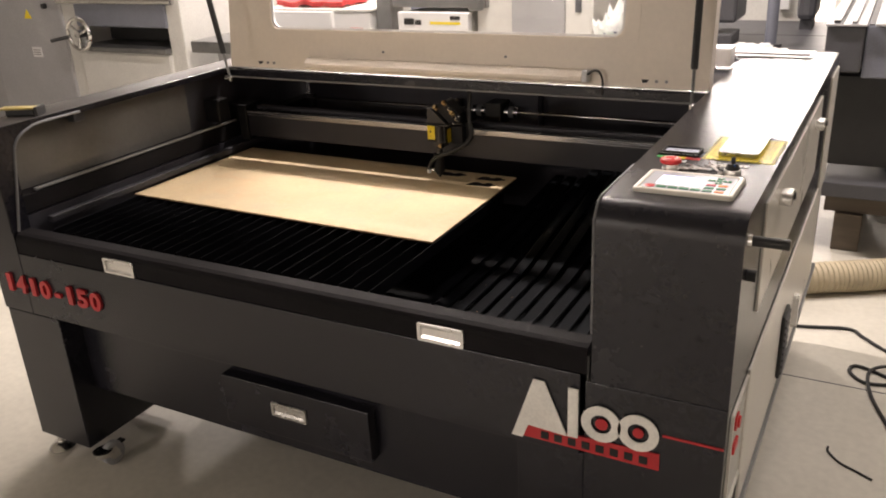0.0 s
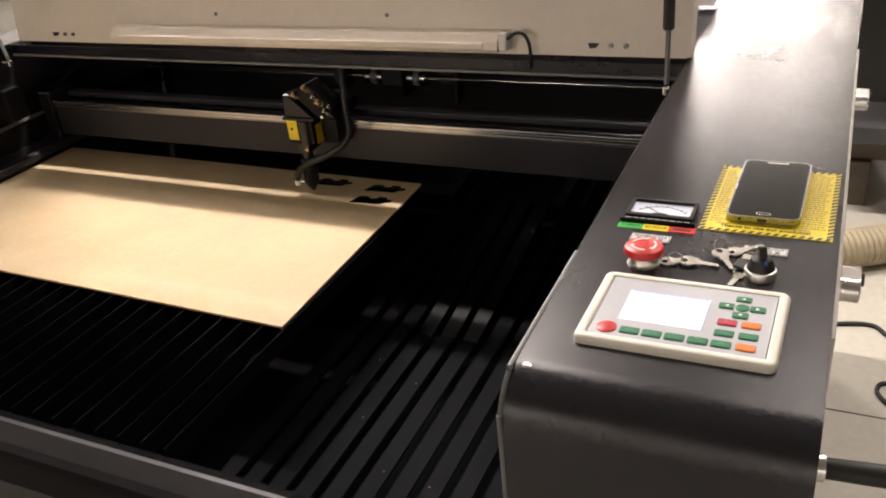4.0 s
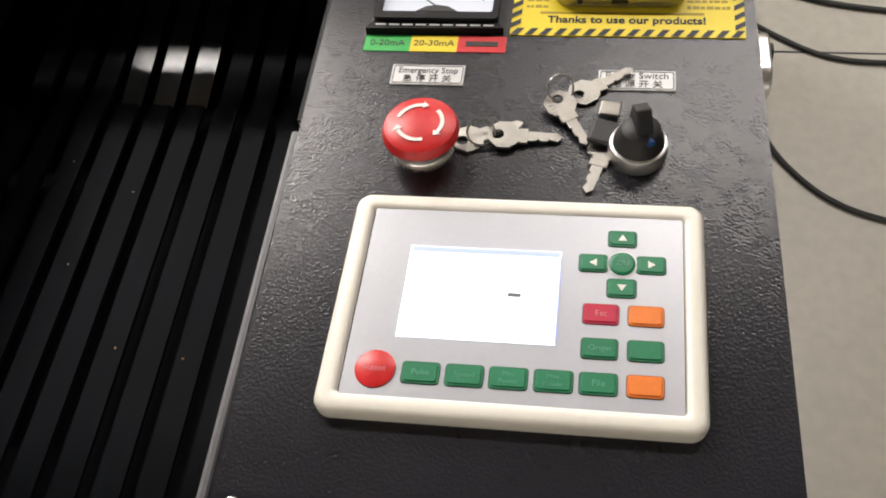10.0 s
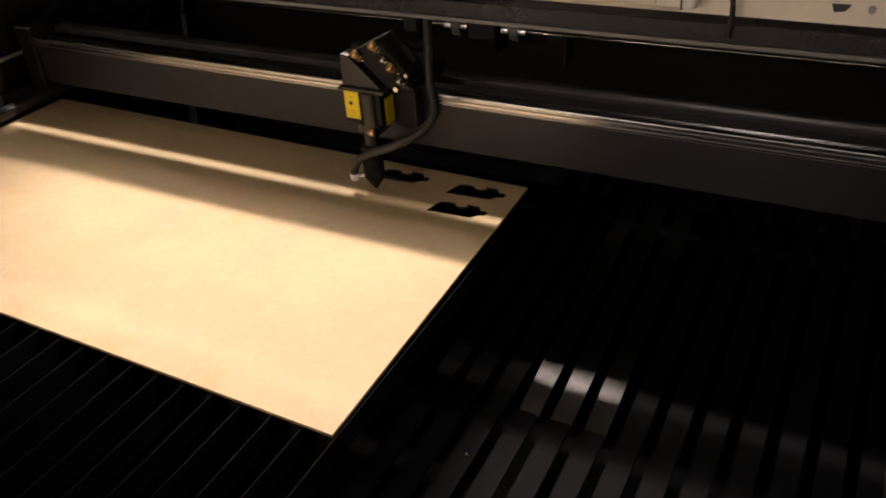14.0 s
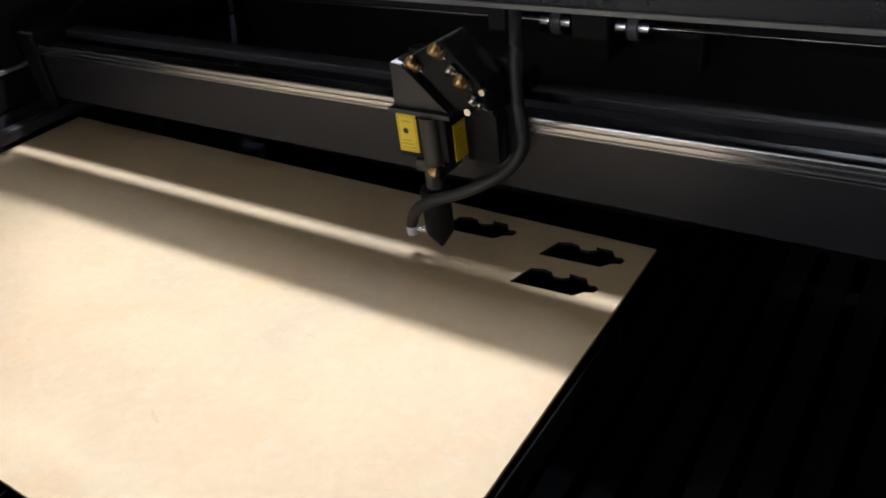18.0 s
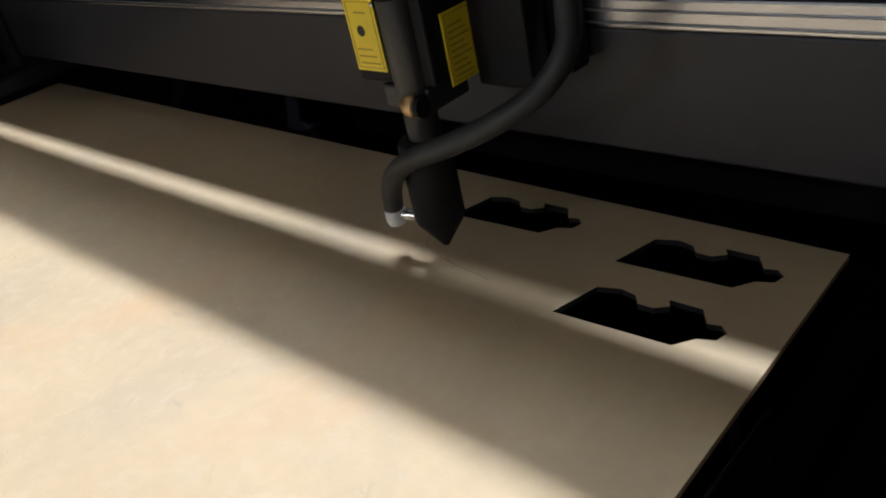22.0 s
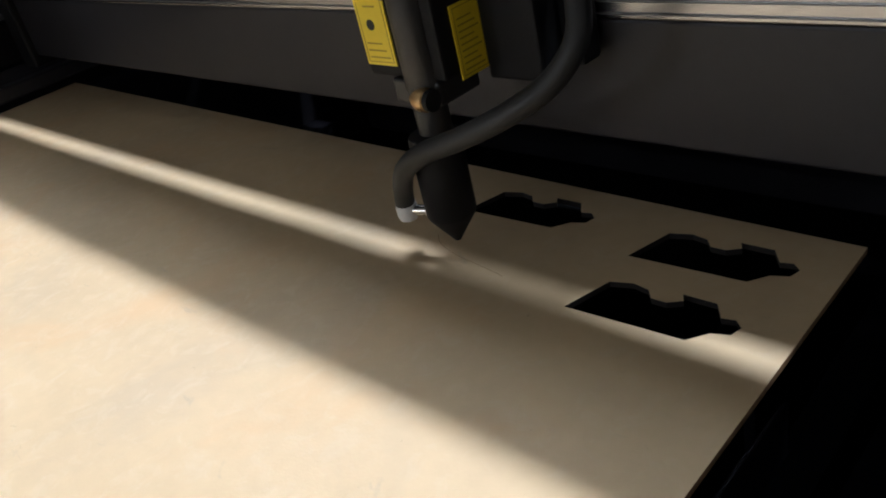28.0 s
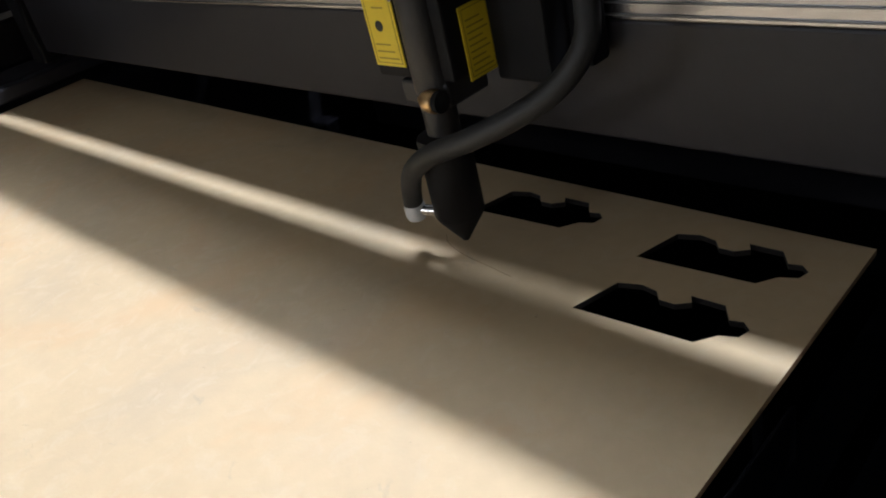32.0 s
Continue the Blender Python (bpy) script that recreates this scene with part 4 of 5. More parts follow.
def key(name, x0, x1, y0, y1, material, text="", size=0.0045, ink=PALEINK):
    k = part(name, prism(round_rect(x0, x1, y0, y1, 0.0018, 4), "z", PZ, PZ + 0.0007), material, PAN)
    part("dome", prism(round_rect(x0 + 0.0010, x1 - 0.0010, y0 + 0.0009, y1 - 0.0009, 0.0014, 4), "z", PZ + 0.0007, PZ + 0.0012, 0.0004), material, k)
    part("key_outline", ring_plate(round_rect(x0 - 0.0004, x1 + 0.0004, y0 - 0.0004, y1 + 0.0004, 0.002, 4), round_rect(x0 + 0.0001, x1 - 0.0001, y0 + 0.0001, y1 - 0.0001, 0.0017, 4), "z", PZ, PZ + 0.0002), DGREY, k)
    if text:
        rows = text.split("|")
        for i, row in enumerate(rows):
            words(row, size, pose((x0 + x1) / 2, (y0 + y1) / 2 + (len(rows) - 1) * 0.0019 - i * 0.0038, PZ + 0.0013), ink, "lettering", k, 0.0001)
    return k


FAINT = mat("faint_key_print", (0.10, 0.36, 0.24), 0.4)
FAINTR = mat("faint_red_key_print", (0.75, 0.22, 0.25), 0.4)


def arrow(turn, x, y, parent):
    bm = prism([(-0.0022, -0.0016), (0.0022, -0.0016), (0.0, 0.0020)], "z", PZ + 0.0012, PZ + 0.0014)
    bmesh.ops.transform(bm, matrix=pose(x, y, 0) @ Matrix.Rotation(radians(turn), 4, "Z"), verts=bm.verts)
    part("arrow", bm, PALEINK, parent)


arrow(0, -0.0660, 0.2153, key("key", -0.0730, -0.0590, 0.2105, 0.2200, GREEN))
arrow(180, -0.0658, 0.1858, key("key", -0.0728, -0.0588, 0.1805, 0.1910, GREEN))
arrow(90, -0.0800, 0.1998, key("key", -0.0870, -0.0732, 0.1948, 0.2050, GREEN))
arrow(270, -0.0516, 0.1998, key("key", -0.0586, -0.0446, 0.1948, 0.2050, GREEN))
ent = part("round_key", lathe([(0.0064, 0), (0.0064, 0.0007), (0.0052, 0.0012), (0.0002, 0.0013)], (-0.0658, 0.2000, PZ)), GREEN, PAN)
words("Z/U", 0.0042, pose(-0.0658, 0.2000, PZ + 0.0014), FAINT, "lettering", ent, 0.0001)
part("key_outline", ring_plate([(-0.0658 + 0.0076 * math.cos(2 * math.pi * i / 24), 0.2 + 0.0076 * math.sin(2 * math.pi * i / 24)) for i in range(24)],
                               [(-0.0658 + 0.0070 * math.cos(2 * math.pi * i / 24), 0.2 + 0.0070 * math.sin(2 * math.pi * i / 24)) for i in range(24)], "z", PZ, PZ + 0.0003), LABEL, PAN)
key("key", -0.0838, -0.0668, 0.1650, 0.1760, CRIMSON, "Esc", 0.0046, FAINTR)
key("key", -0.0622, -0.0455, 0.1650, 0.1760, ORANGE)
key("key", -0.0838, -0.0668, 0.1462, 0.1570, GREEN, "Origin", 0.0042, FAINT)
key("key", -0.0622, -0.0455, 0.1462, 0.1570, GREEN)
key("key", -0.0838, -0.0665, 0.1277, 0.1388, GREEN, "File", 0.0046, FAINT)
key("key", -0.0622, -0.0455, 0.1277, 0.1388, ORANGE)
for x0, label in ((-0.1670, "Pulse"), (-0.1462, "Speed"), (-0.1255, "Min.|Power"), (-0.1046, "Max.|Power")):
    key("key", x0, x0 + 0.0178, 0.1277, 0.1388, GREEN, label, 0.0042 if "|" not in label else 0.0036, FAINT)
rk = part("round_key", lathe([(0.0098, 0), (0.0098, 0.0007), (0.0084, 0.0013), (0.0003, 0.0014)], (-0.1800, 0.1340, PZ), n=32), RED, PAN, smooth=True)
words("Reset", 0.0046, pose(-0.1800, 0.1340, PZ + 0.0015), FAINTR, "lettering", rk, 0.0001)

# current meter with its coloured strip
MET = thing("current_meter", (-0.185, 0.40, TOP), "small black-framed current meter with a pale dial", "meter")
part("housing", ring_plate(round_rect(-0.2240, -0.1455, 0.3770, 0.4225, 0.003, 3), round_rect(-0.2200, -0.1495, 0.3830, 0.4190, 0.002, 3), "z", TOP, TOP + 0.008), HEAD_BLACK, MET)
part("dial", B(-0.2205, -0.1490, 0.3825, 0.4195, TOP + 0.001, TOP + 0.004), METER, MET, "pale lit dial")
part("needle_cover", prism([(-0.198, 0.3862), (-0.172, 0.3862), (-0.178, 0.3905), (-0.185, 0.3918), (-0.192, 0.3905)], "z", TOP + 0.004, TOP + 0.0055), RUBBER, MET)
arc = [(-0.1838 + 0.036 * math.cos(radians(d)), 0.3745 + 0.036 * math.sin(radians(d)), TOP + 0.0042) for d in range(40, 141, 10)]
part("scale_line", tube(arc, 0.0003, 5, 2), INK, MET)
for d in range(45, 136, 10):
    p = Vector((-0.1838, 0.3745, TOP + 0.0042))
    u = Vector((math.cos(radians(d)), math.sin(radians(d)), 0))
    part("scale_mark", C(p + u * 0.0362, p + u * 0.0395, 0.0003, n=5), INK, MET)
part("needle", C((-0.1838, 0.390, TOP + 0.0046), (-0.205, 0.4075, TOP + 0.0046), 0.0004, n=6), INK, MET, "thin black needle")
part("front_lip", prism([(-0.228, 0.3705), (-0.1415, 0.3720), (-0.1455, 0.3768), (-0.2240, 0.3768)], "z", TOP, TOP + 0.005), HEAD_BLACK, MET)
for i in range(9):
    part("print_bar", B(-0.222 + 0.0085 * i, -0.2155 + 0.0085 * i, 0.3733, 0.3744, TOP + 0.005, TOP + 0.0052), LABEL, MET)

STR = thing("current_range_strip", (-0.183, 0.362, TOP), "green, yellow and red printed current range sticker", "sticker")
for x0, x1, m, text in ((-0.2275, -0.1985, mat("sticker_green", (0.02, 0.42, 0.06), 0.4), "0-20mA"), (-0.1984, -0.1690, YELLOW, "20-30mA"), (-0.1689, -0.1390, mat("sticker_red", (0.6, 0.015, 0.02), 0.4), "")):
    f0 = part("colour_field", B(x0, x1, 0.3550, 0.3690, TOP, TOP + 0.0006), m, STR)
    if text:
        words(text, 0.0068, pose((x0 + x1) / 2, 0.362, TOP + 0.0007), INK, "lettering", f0, 0.0001)
    else:
        part("print_bar", B(x0 + 0.005, x1 - 0.005, 0.3600, 0.3640, TOP + 0.0006, TOP + 0.0009), INK, f0)


def name_plate(x0, x1, y0, y1, text, second):
    p = thing("name_plate", ((x0 + x1) / 2, (y0 + y1) / 2, TOP), "small white engraved plate reading %s" % text, "label plate", "console plates")
    part("plate", B(x0, x1, y0, y1, TOP, TOP + 0.0012, 0.0003, 1), LABEL, p)
    part("border", ring_plate(round_rect(x0 + 0.001, x1 - 0.001, y0 + 0.001, y1 - 0.001, 0.001, 2), round_rect(x0 + 0.0015, x1 - 0.0015, y0 + 0.0015, y1 - 0.0015, 0.0008, 2), "z", TOP + 0.0012, TOP + 0.0014), INK, p)
    words(text, 0.0066, pose((x0 + x1) / 2, y0 + 0.0113, TOP + 0.0014), INK, "lettering", p, 0.0001, width=0.036)
    words(second, 0.0062, pose((x0 + x1) / 2, y0 + 0.0045, TOP + 0.0014), INK, "lettering", p, 0.0001)


name_plate(-0.206, -0.1615, 0.3265, 0.3430, "Emergency Stop", "急 停 开 关")
name_plate(-0.082, -0.0375, 0.3255, 0.3415, "Power Switch", "电 源 开 关")

# emergency stop button
ES = thing("emergency_stop", (-0.178, 0.277, TOP), "red mushroom emergency stop button on a chrome collar", "emergency stop")
part("collar", lathe([(0.0172, 0), (0.0172, 0.0022), (0.0160, 0.003), (0.0152, 0.005), (0.0148, 0.010), (0.0125, 0.0115), (0.0115, 0.014)], (-0.178, 0.277, TOP), n=32), SILVER, ES, "chrome collar", smooth=True)
cap = part("mushroom_cap", lathe([(0.012, 0.012), (0.0192, 0.013), (0.0214, 0.0155), (0.0214, 0.018), (0.0200, 0.0215), (0.0168, 0.0230), (0.004, 0.0239), (0.0005, 0.0239)], (-0.178, 0.277, TOP), n=40), RED, ES, smooth=True)


def ring_arrow(a0, a1, cx, cy, z, r):
    bm = bmesh.new()
    n = 12
    lo = []
    for i in range(n + 1):
        a = radians(a0 + (a1 - a0) * i / n)
        w = 0.0011
        lo.append([bm.verts.new((cx + (r + s * w) * math.cos(a), cy + (r + s * w) * math.sin(a), z)) for s in (-1, 1)])
    for p, q in zip(lo, lo[1:]):
        bm.faces.new((p[0], p[1], q[1], q[0]))
    a, b = radians(a1), radians(a1 + (14 if a1 > a0 else -14))
    bm.faces.new([bm.verts.new((cx + rr * math.cos(t), cy + rr * math.sin(t), z)) for rr, t in ((r - 0.0026, a), (r + 0.0026, a), (r, b))])
    bmesh.ops.recalc_face_normals(bm, faces=bm.faces)
    bmesh.ops.solidify(bm, geom=bm.faces[:], thickness=0.0003)
    return bm


for a0 in (165, 45, -75):
    part("printed_arrow", ring_arrow(a0, a0 - 78, -0.178, 0.277, TOP + 0.0239, 0.0125), PALEINK, cap)

# key switch
KS = thing("key_switch", (-0.059, 0.281, TOP), "black key switch knob on a chrome base", "key switch")
part("base_ring", lathe([(0.0162, 0), (0.0162, 0.007), (0.0155, 0.0095), (0.0140, 0.010)], (-0.059, 0.279, TOP), n=32), SILVER, KS, "chrome base ring", smooth=True)
part("knob_base", lathe([(0.0140, 0.010), (0.0136, 0.013), (0.0112, 0.017), (0.0105, 0.021), (0.0080, 0.023), (0.0005, 0.0235)], (-0.059, 0.279, TOP), n=28), RUBBER, KS, smooth=True)
bm = prism([(-0.0105, 0.018), (0.0105, 0.018), (0.0085, 0.030), (0.0, 0.034), (-0.0070, 0.028)], "x", -0.0042, 0.0042, 0.0012)
bmesh.ops.transform(bm, matrix=pose(-0.059, 0.281, TOP, 0, 0, 14), verts=bm.verts)
part("grip", bm, RUBBER, KS)
part("blue_mark", C((-0.0545, 0.2715, TOP + 0.020), (-0.0535, 0.2690, TOP + 0.020), 0.0022, n=10), mat("blue_mark", (0.02, 0.09, 0.3), 0.3), KS)


def make_key(m, ring=None):
    """A flat steel key: bow with a hole, shoulder and a notched blade, pointing along x."""
    k = thing("steel_key", m.translation, "small loose steel key lying on the console", "key", "loose keys")

    def put(name, bm, material=KEY_METAL):
        bmesh.ops.transform(bm, matrix=m, verts=bm.verts)
        part(name, bm, material, k)
    a = [(0.0 + 0.0098 * math.cos(2 * math.pi * i / 8 + 0.39), 0.0098 * math.sin(2 * math.pi * i / 8 + 0.39)) for i in range(8)]
    b = [(-0.0035 + 0.0035 * math.cos(2 * math.pi * i / 8 + 0.39), 0.0035 * math.sin(2 * math.pi * i / 8 + 0.39)) for i in range(8)]
    put("bow", ring_plate(a, b, "z", 0, 0.0022))
    put("shoulder", B(0.0085, 0.0135, -0.0052, 0.0052, 0.0001, 0.0021, 0.0004, 1))
    put("blade", prism([(0.0135, -0.0032), (0.018, -0.0032), (0.019, -0.0018), (0.021, -0.0030), (0.024, -0.0030), (0.0255, -0.0016), (0.030, -0.0028), (0.033, 0.0), (0.030, 0.0030), (0.0135, 0.0032)], "z", 0.0003, 0.0019))
    for i in range(6):
        put("grip_ridge", B(-0.006 + 0.0024 * i, -0.0051 + 0.0024 * i, -0.0075, -0.0042, 0.0021, 0.0026))


make_key(pose(-0.1530, 0.2840, TOP + 0.0002, 0, 0, 24))
make_key(pose(-0.1330, 0.2860, TOP + 0.0027, 3, 3, 0))
make_key(pose(-0.0900, 0.3220, TOP + 0.0004, 0, -4, 33))
make_key(pose(-0.1030, 0.3100, TOP + 0.0034, 0, 4, -60))
make_key(pose(-0.0765, 0.2800, TOP + 0.0004, 0, 0, -106))
for c, tilt in (((-0.1460, 0.2860, TOP + 0.0058), (20, 8, 0)), ((-0.1035, 0.3180, TOP + 0.0095), (40, 10, 20))):
    bm = bmesh.new()
    ringp = [(0.0078 * math.cos(2 * math.pi * i / 16), 0.0078 * math.sin(2 * math.pi * i / 16), 0.0) for i in range(17)]
    bm = tube(ringp, 0.0007, 6, 2)
    bmesh.ops.transform(bm, matrix=pose(*c, *tilt), verts=bm.verts)
    tagged(part("key_ring", bm, STEEL, smooth=True), "thin steel split ring holding the loose keys", "key ring", "key rings")
blk = thing("key_fob", (-0.077, 0.284, TOP), "small black plastic key tag by the switch", "key tag")
bm = B(-0.009, 0.009, -0.009, 0.009, 0.001, 0.0045, 0.002)
bmesh.ops.transform(bm, matrix=pose(-0.0770, 0.2880, TOP + 0.003, 0, 6, -14), verts=bm.verts)
part("tag", bm, RUBBER, blk)
bm = B(-0.006, 0.006, -0.005, 0.005, 0.004, 0.0062, 0.001)
bmesh.ops.transform(bm, matrix=pose(-0.0745, 0.3075, TOP, 8, 0, -8), verts=bm.verts)
part("clasp", bm, KEY_METAL, blk)

# hazard sign and the phone on it
SG = thing("warning_sign", (-0.067, 0.465, TOP), "yellow printed warning sign with a black hazard border", "sign")
S0, S1, T0, T1 = -0.1375, 0.0040, 0.3705, 0.5585
part("plate", B(S0, S1, T0, T1, TOP, TOP + 0.0008), YELLOW, SG)


def hazard(x0, x1, y0, y1, along):
    """Slanting black bars in a border strip."""
    bm = bmesh.new()
    length = (x1 - x0) if along == "x" else (y1 - y0)
    n = int(length / 0.0084)
    for i in range(n):
        a = i * length / n
        b = a + length / n * 0.5
        lean = 0.0042
        if along == "x":
            q = ((x0 + a, y0), (x0 + b, y0), (min(x0 + b + lean, x1), y1), (min(x0 + a + lean, x1), y1))
        else:
            q = ((x0, y0 + a), (x1, min(y0 + a + lean, y1)), (x1, min(y0 + b + lean, y1)), (x0, y0 + b))
        bm.faces.new([bm.verts.new((u, v, TOP + 0.0011)) for u, v in q])
    return bm


for q in ((S0, S1, T0, T0 + 0.006, "x"), (S0, S1, T1 - 0.006, T1, "x"), (S0, S0 + 0.006, T0 + 0.006, T1 - 0.006, "y"), (S1 - 0.006, S1, T0 + 0.006, T1 - 0.006, "y")):
    part("hazard_border", hazard(*q), INK, SG)
words("Thanks to use our products!", 0.0085, pose(-0.067, 0.3845, TOP + 0.0010), INK, "lettering", SG, 0.0001, 0.0002, width=0.096)
rnd = random.Random(4)
for i in range(26):
    yy = 0.3955 + 0.0059 * i
    for x0, x1 in ((-0.1290, -0.1135), (-0.0300, -0.0040)):
        bm, at, end = bmesh.new(), x0, x1 - rnd.uniform(0, 0.006)
        while at < end:
            long = rnd.uniform(0.0016, 0.0046)
            box(bm, at, min(at + long, end + 0.0004), yy, yy + rnd.uniform(0.0016, 0.0026), TOP + 0.0008, TOP + 0.0010)
            at += long + rnd.uniform(0.0006, 0.0012)
        part("print_row", bm, PRINT, SG)
for x0, x1, yy in ((-0.12, -0.02, 0.3900), (-0.115, -0.015, 0.5480)):
    part("print_bar", B(x0, x1, yy, yy + 0.0018, TOP + 0.0008, TOP + 0.0010), PRINT, SG)
PH = thing("smartphone", (-0.071, 0.48, TOP + 0.001), "black smartphone with a silver frame lying on the sign", "phone")
P0, P1, Q0, Q1 = -0.1120, -0.0310, 0.3960, 0.5640
part("frame", ring_plate(round_rect(P0, P1, Q0, Q1, 0.011), round_rect(P0 + 0.0022, P1 - 0.0022, Q0 + 0.0022, Q1 - 0.0022, 0.009), "z", TOP + 0.0016, TOP + 0.0098), PHONE_RIM, PH, "silver metal frame")
part("back_cover", prism(round_rect(P0 + 0.0022, P1 - 0.0022, Q0 + 0.0022, Q1 - 0.0022, 0.009), "z", TOP + 0.0012, TOP + 0.0060), RUBBER, PH)
part("glass", prism(round_rect(P0 + 0.0021, P1 - 0.0021, Q0 + 0.0021, Q1 - 0.0021, 0.009), "z", TOP + 0.0085, TOP + 0.0101), SMOKE, PH, "dark glossy screen glass")
part("home_key", ring_plate(round_rect(-0.0795, -0.0635, 0.4015, 0.4075, 0.0029), round_rect(-0.0785, -0.0645, 0.4025, 0.4065, 0.0019), "z", TOP + 0.0101, TOP + 0.0106), SILVER, PH, "silver-rimmed home key")
part("earpiece", B(-0.0840, -0.0590, 0.5545, 0.5570, TOP + 0.0101, TOP + 0.0104), SILVER, PH)
part("port", B(-0.0765, -0.0665, Q0 - 0.0003, Q0 + 0.001, TOP + 0.0045, TOP + 0.0070), INK, PH)
part("port", C((-0.096, Q0 - 0.0003, TOP + 0.0057), (-0.096, Q0 + 0.001, TOP + 0.0057), 0.0018, n=12), INK, PH)

# the fittings sit slightly askew on the console
ASKEW = Matrix(((1, 0.027, 0, -0.0070), (0.006, 0.9723, 0, 0.0085), (0, 0, 1, 0), (0, 0, 0, 1)))
FITTINGS = {"control_panel", "current_meter", "current_range_strip", "name_plate", "emergency_stop", "key_switch", "steel_key", "key_ring", "key_fob", "warning_sign", "smartphone"}
for ob in list(scene.objects):
    root = ob
    while root.parent:
        root = root.parent
    if ob.type == "MESH" and root.name.split(".")[0] in FITTINGS:
        ob.data.transform(ASKEW)

# things on the rear deck and on the left console
tagged(part("paper_sheet", B(-0.34, -0.04, 1.60, 1.73, TOP, TOP + 0.004, 0.001), LABEL), "white stacked sheets on the rear of the console", "paper")
tagged(part("flat_bar", B(-0.36, -0.05, 1.625, 1.648, TOP + 0.0042, TOP + 0.0072, 0.001), HEAD_BLACK), "long flat black bar lying on white sheets", "bar")
tagged(part("white_carton", B(-0.338, -0.262, 1.40, 1.48, TOP, TOP + 0.057, 0.003), LABEL), "small white carton beside the open lid", "box")
PL = thing("yellow_plate", (-2.06, 0.20, TOP), "small yellow and black plate raised on the console top", "plate")
for nm, q, m in (("plate", (-0.06, 0.05, -0.017, 0.017, 0.018, 0.024, 0.002), mat("ochre_plate", (0.42, 0.33, 0.09), 0.3, var=0.25, scale=25)),
                 ("foot", (-0.045, 0.04, -0.010, 0.010, 0.0, 0.0179, 0.001), RUBBER), ("end_block", (0.0505, 0.060, -0.026, 0.026, 0.0, 0.027, 0.002), RUBBER)):
    bm = B(*q)
    bmesh.ops.transform(bm, matrix=pose(-2.06, 0.20, TOP, 0, 0, 25), verts=bm.verts)
    part(nm, bm, m, PL)

# tiny pale chips lying in the dark bay and on the tray
chips = thing("board_chips", (-0.6, 0.5, 0.5358), "a few tiny pale board chips lying on the black slats", "chips")
for i in range(8):
    x = -0.2700 - 0.0507 * rnd.randrange(1, 12) + rnd.uniform(-0.012, 0.012)
    y = rnd.uniform(0.18, 0.70)
    bm = B(-0.0016, 0.0016, -0.0012, 0.0012, 0.0, 0.0012, 0.0003, 1)
    bmesh.ops.transform(bm, matrix=pose(x, y, 0.5357, 0, 0, rnd.uniform(0, 180)), verts=bm.verts)
    part("chip", bm, MDF_EDGE, chips)


# ---- the hall behind: other machines, hose, cables ----
def simple(name, at, label, category, pieces, group=""):
    """A thing of several named blocks: (part, bounds, material, bevel)."""
    g = thing(name, at, label, category, group)
    for nm, q, m, bev in pieces:
        part(nm, B(*q, bev), m, g)
    return g


PLN = simple("thickness_planer", (-5.2, 3.6, FLOOR_Z), "grey and white thickness planer with a chrome handwheel", "planer", [
    ("side_cabinet", (-6.562, -5.637, 3.2, 4.1, FLOOR_Z, 1.673), GREY, 0.02),
    ("base", (-5.514, -4.535, 3.2, 4.1, FLOOR_Z, 0.651), LGREY, 0.02),
    ("column", (-5.687, -5.484, 3.22, 4.1, FLOOR_Z, 1.079), LGREY, 0.01),
    ("column", (-4.540, -4.395, 3.22, 4.1, FLOOR_Z, 1.077), LGREY, 0.01),
    ("table", (-5.492, -4.537, 3.16, 4.1, 0.656, 0.693), CAST, 0.006),
    ("feed_slot", (-5.467, -4.513, 3.5, 4.05, 0.702, 0.834), RUBBER, 0.0),
    ("head", (-5.483, -4.526, 3.2, 4.1, 0.839, 1.024), BGREY, 0.012),
    ("roller_cover", (-5.646, -4.392, 3.25, 4.05, 1.032, 1.119), LGREY, 0.02)])
part("roller", C((-5.63, 3.19, 1.035), (-4.43, 3.19, 1.035), 0.029), STEEL, PLN, "bright steel roller", smooth=True)
wh = part("handwheel", tube([(-5.38 + 0.12 * math.cos(2 * math.pi * i / 16), 3.12, 0.79 + 0.12 * math.sin(2 * math.pi * i / 16)) for i in range(17)], 0.016, 8, 3), STEEL, PLN, "chrome handwheel", smooth=True)
for a in (20, 140, 260):
    part("spoke", C((-5.38, 3.13, 0.79), (-5.38 + 0.115 * math.cos(radians(a)), 3.12, 0.79 + 0.115 * math.sin(radians(a))), 0.010), STEEL, wh)
part("hub", C((-5.38, 3.10, 0.79), (-5.38, 3.20, 0.79), 0.03), STEEL, wh)
part("crank_handle", C((-5.49, 3.11, 0.77), (-5.55, 2.99, 0.755), 0.014), RUBBER, wh)
part("warning_triangle", prism([(-6.075, 0.89), (-5.990, 0.89), (-6.032, 0.96)], "y", 3.192, 3.197), YELLOW, PLN)
part("type_plate", B(-6.065, -5.955, 3.192, 3.197, 0.584, 0.664), LABEL, PLN)
for i in range(3):
    part("print_bar", B(-6.05, -5.97, 3.188, 3.193, 0.602 + 0.018 * i, 0.609 + 0.018 * i), GREYPL, PLN)
part("knob", C((-5.80, 3.17, 0.99), (-5.80, 3.2, 0.99), 0.02), RUBBER, PLN)

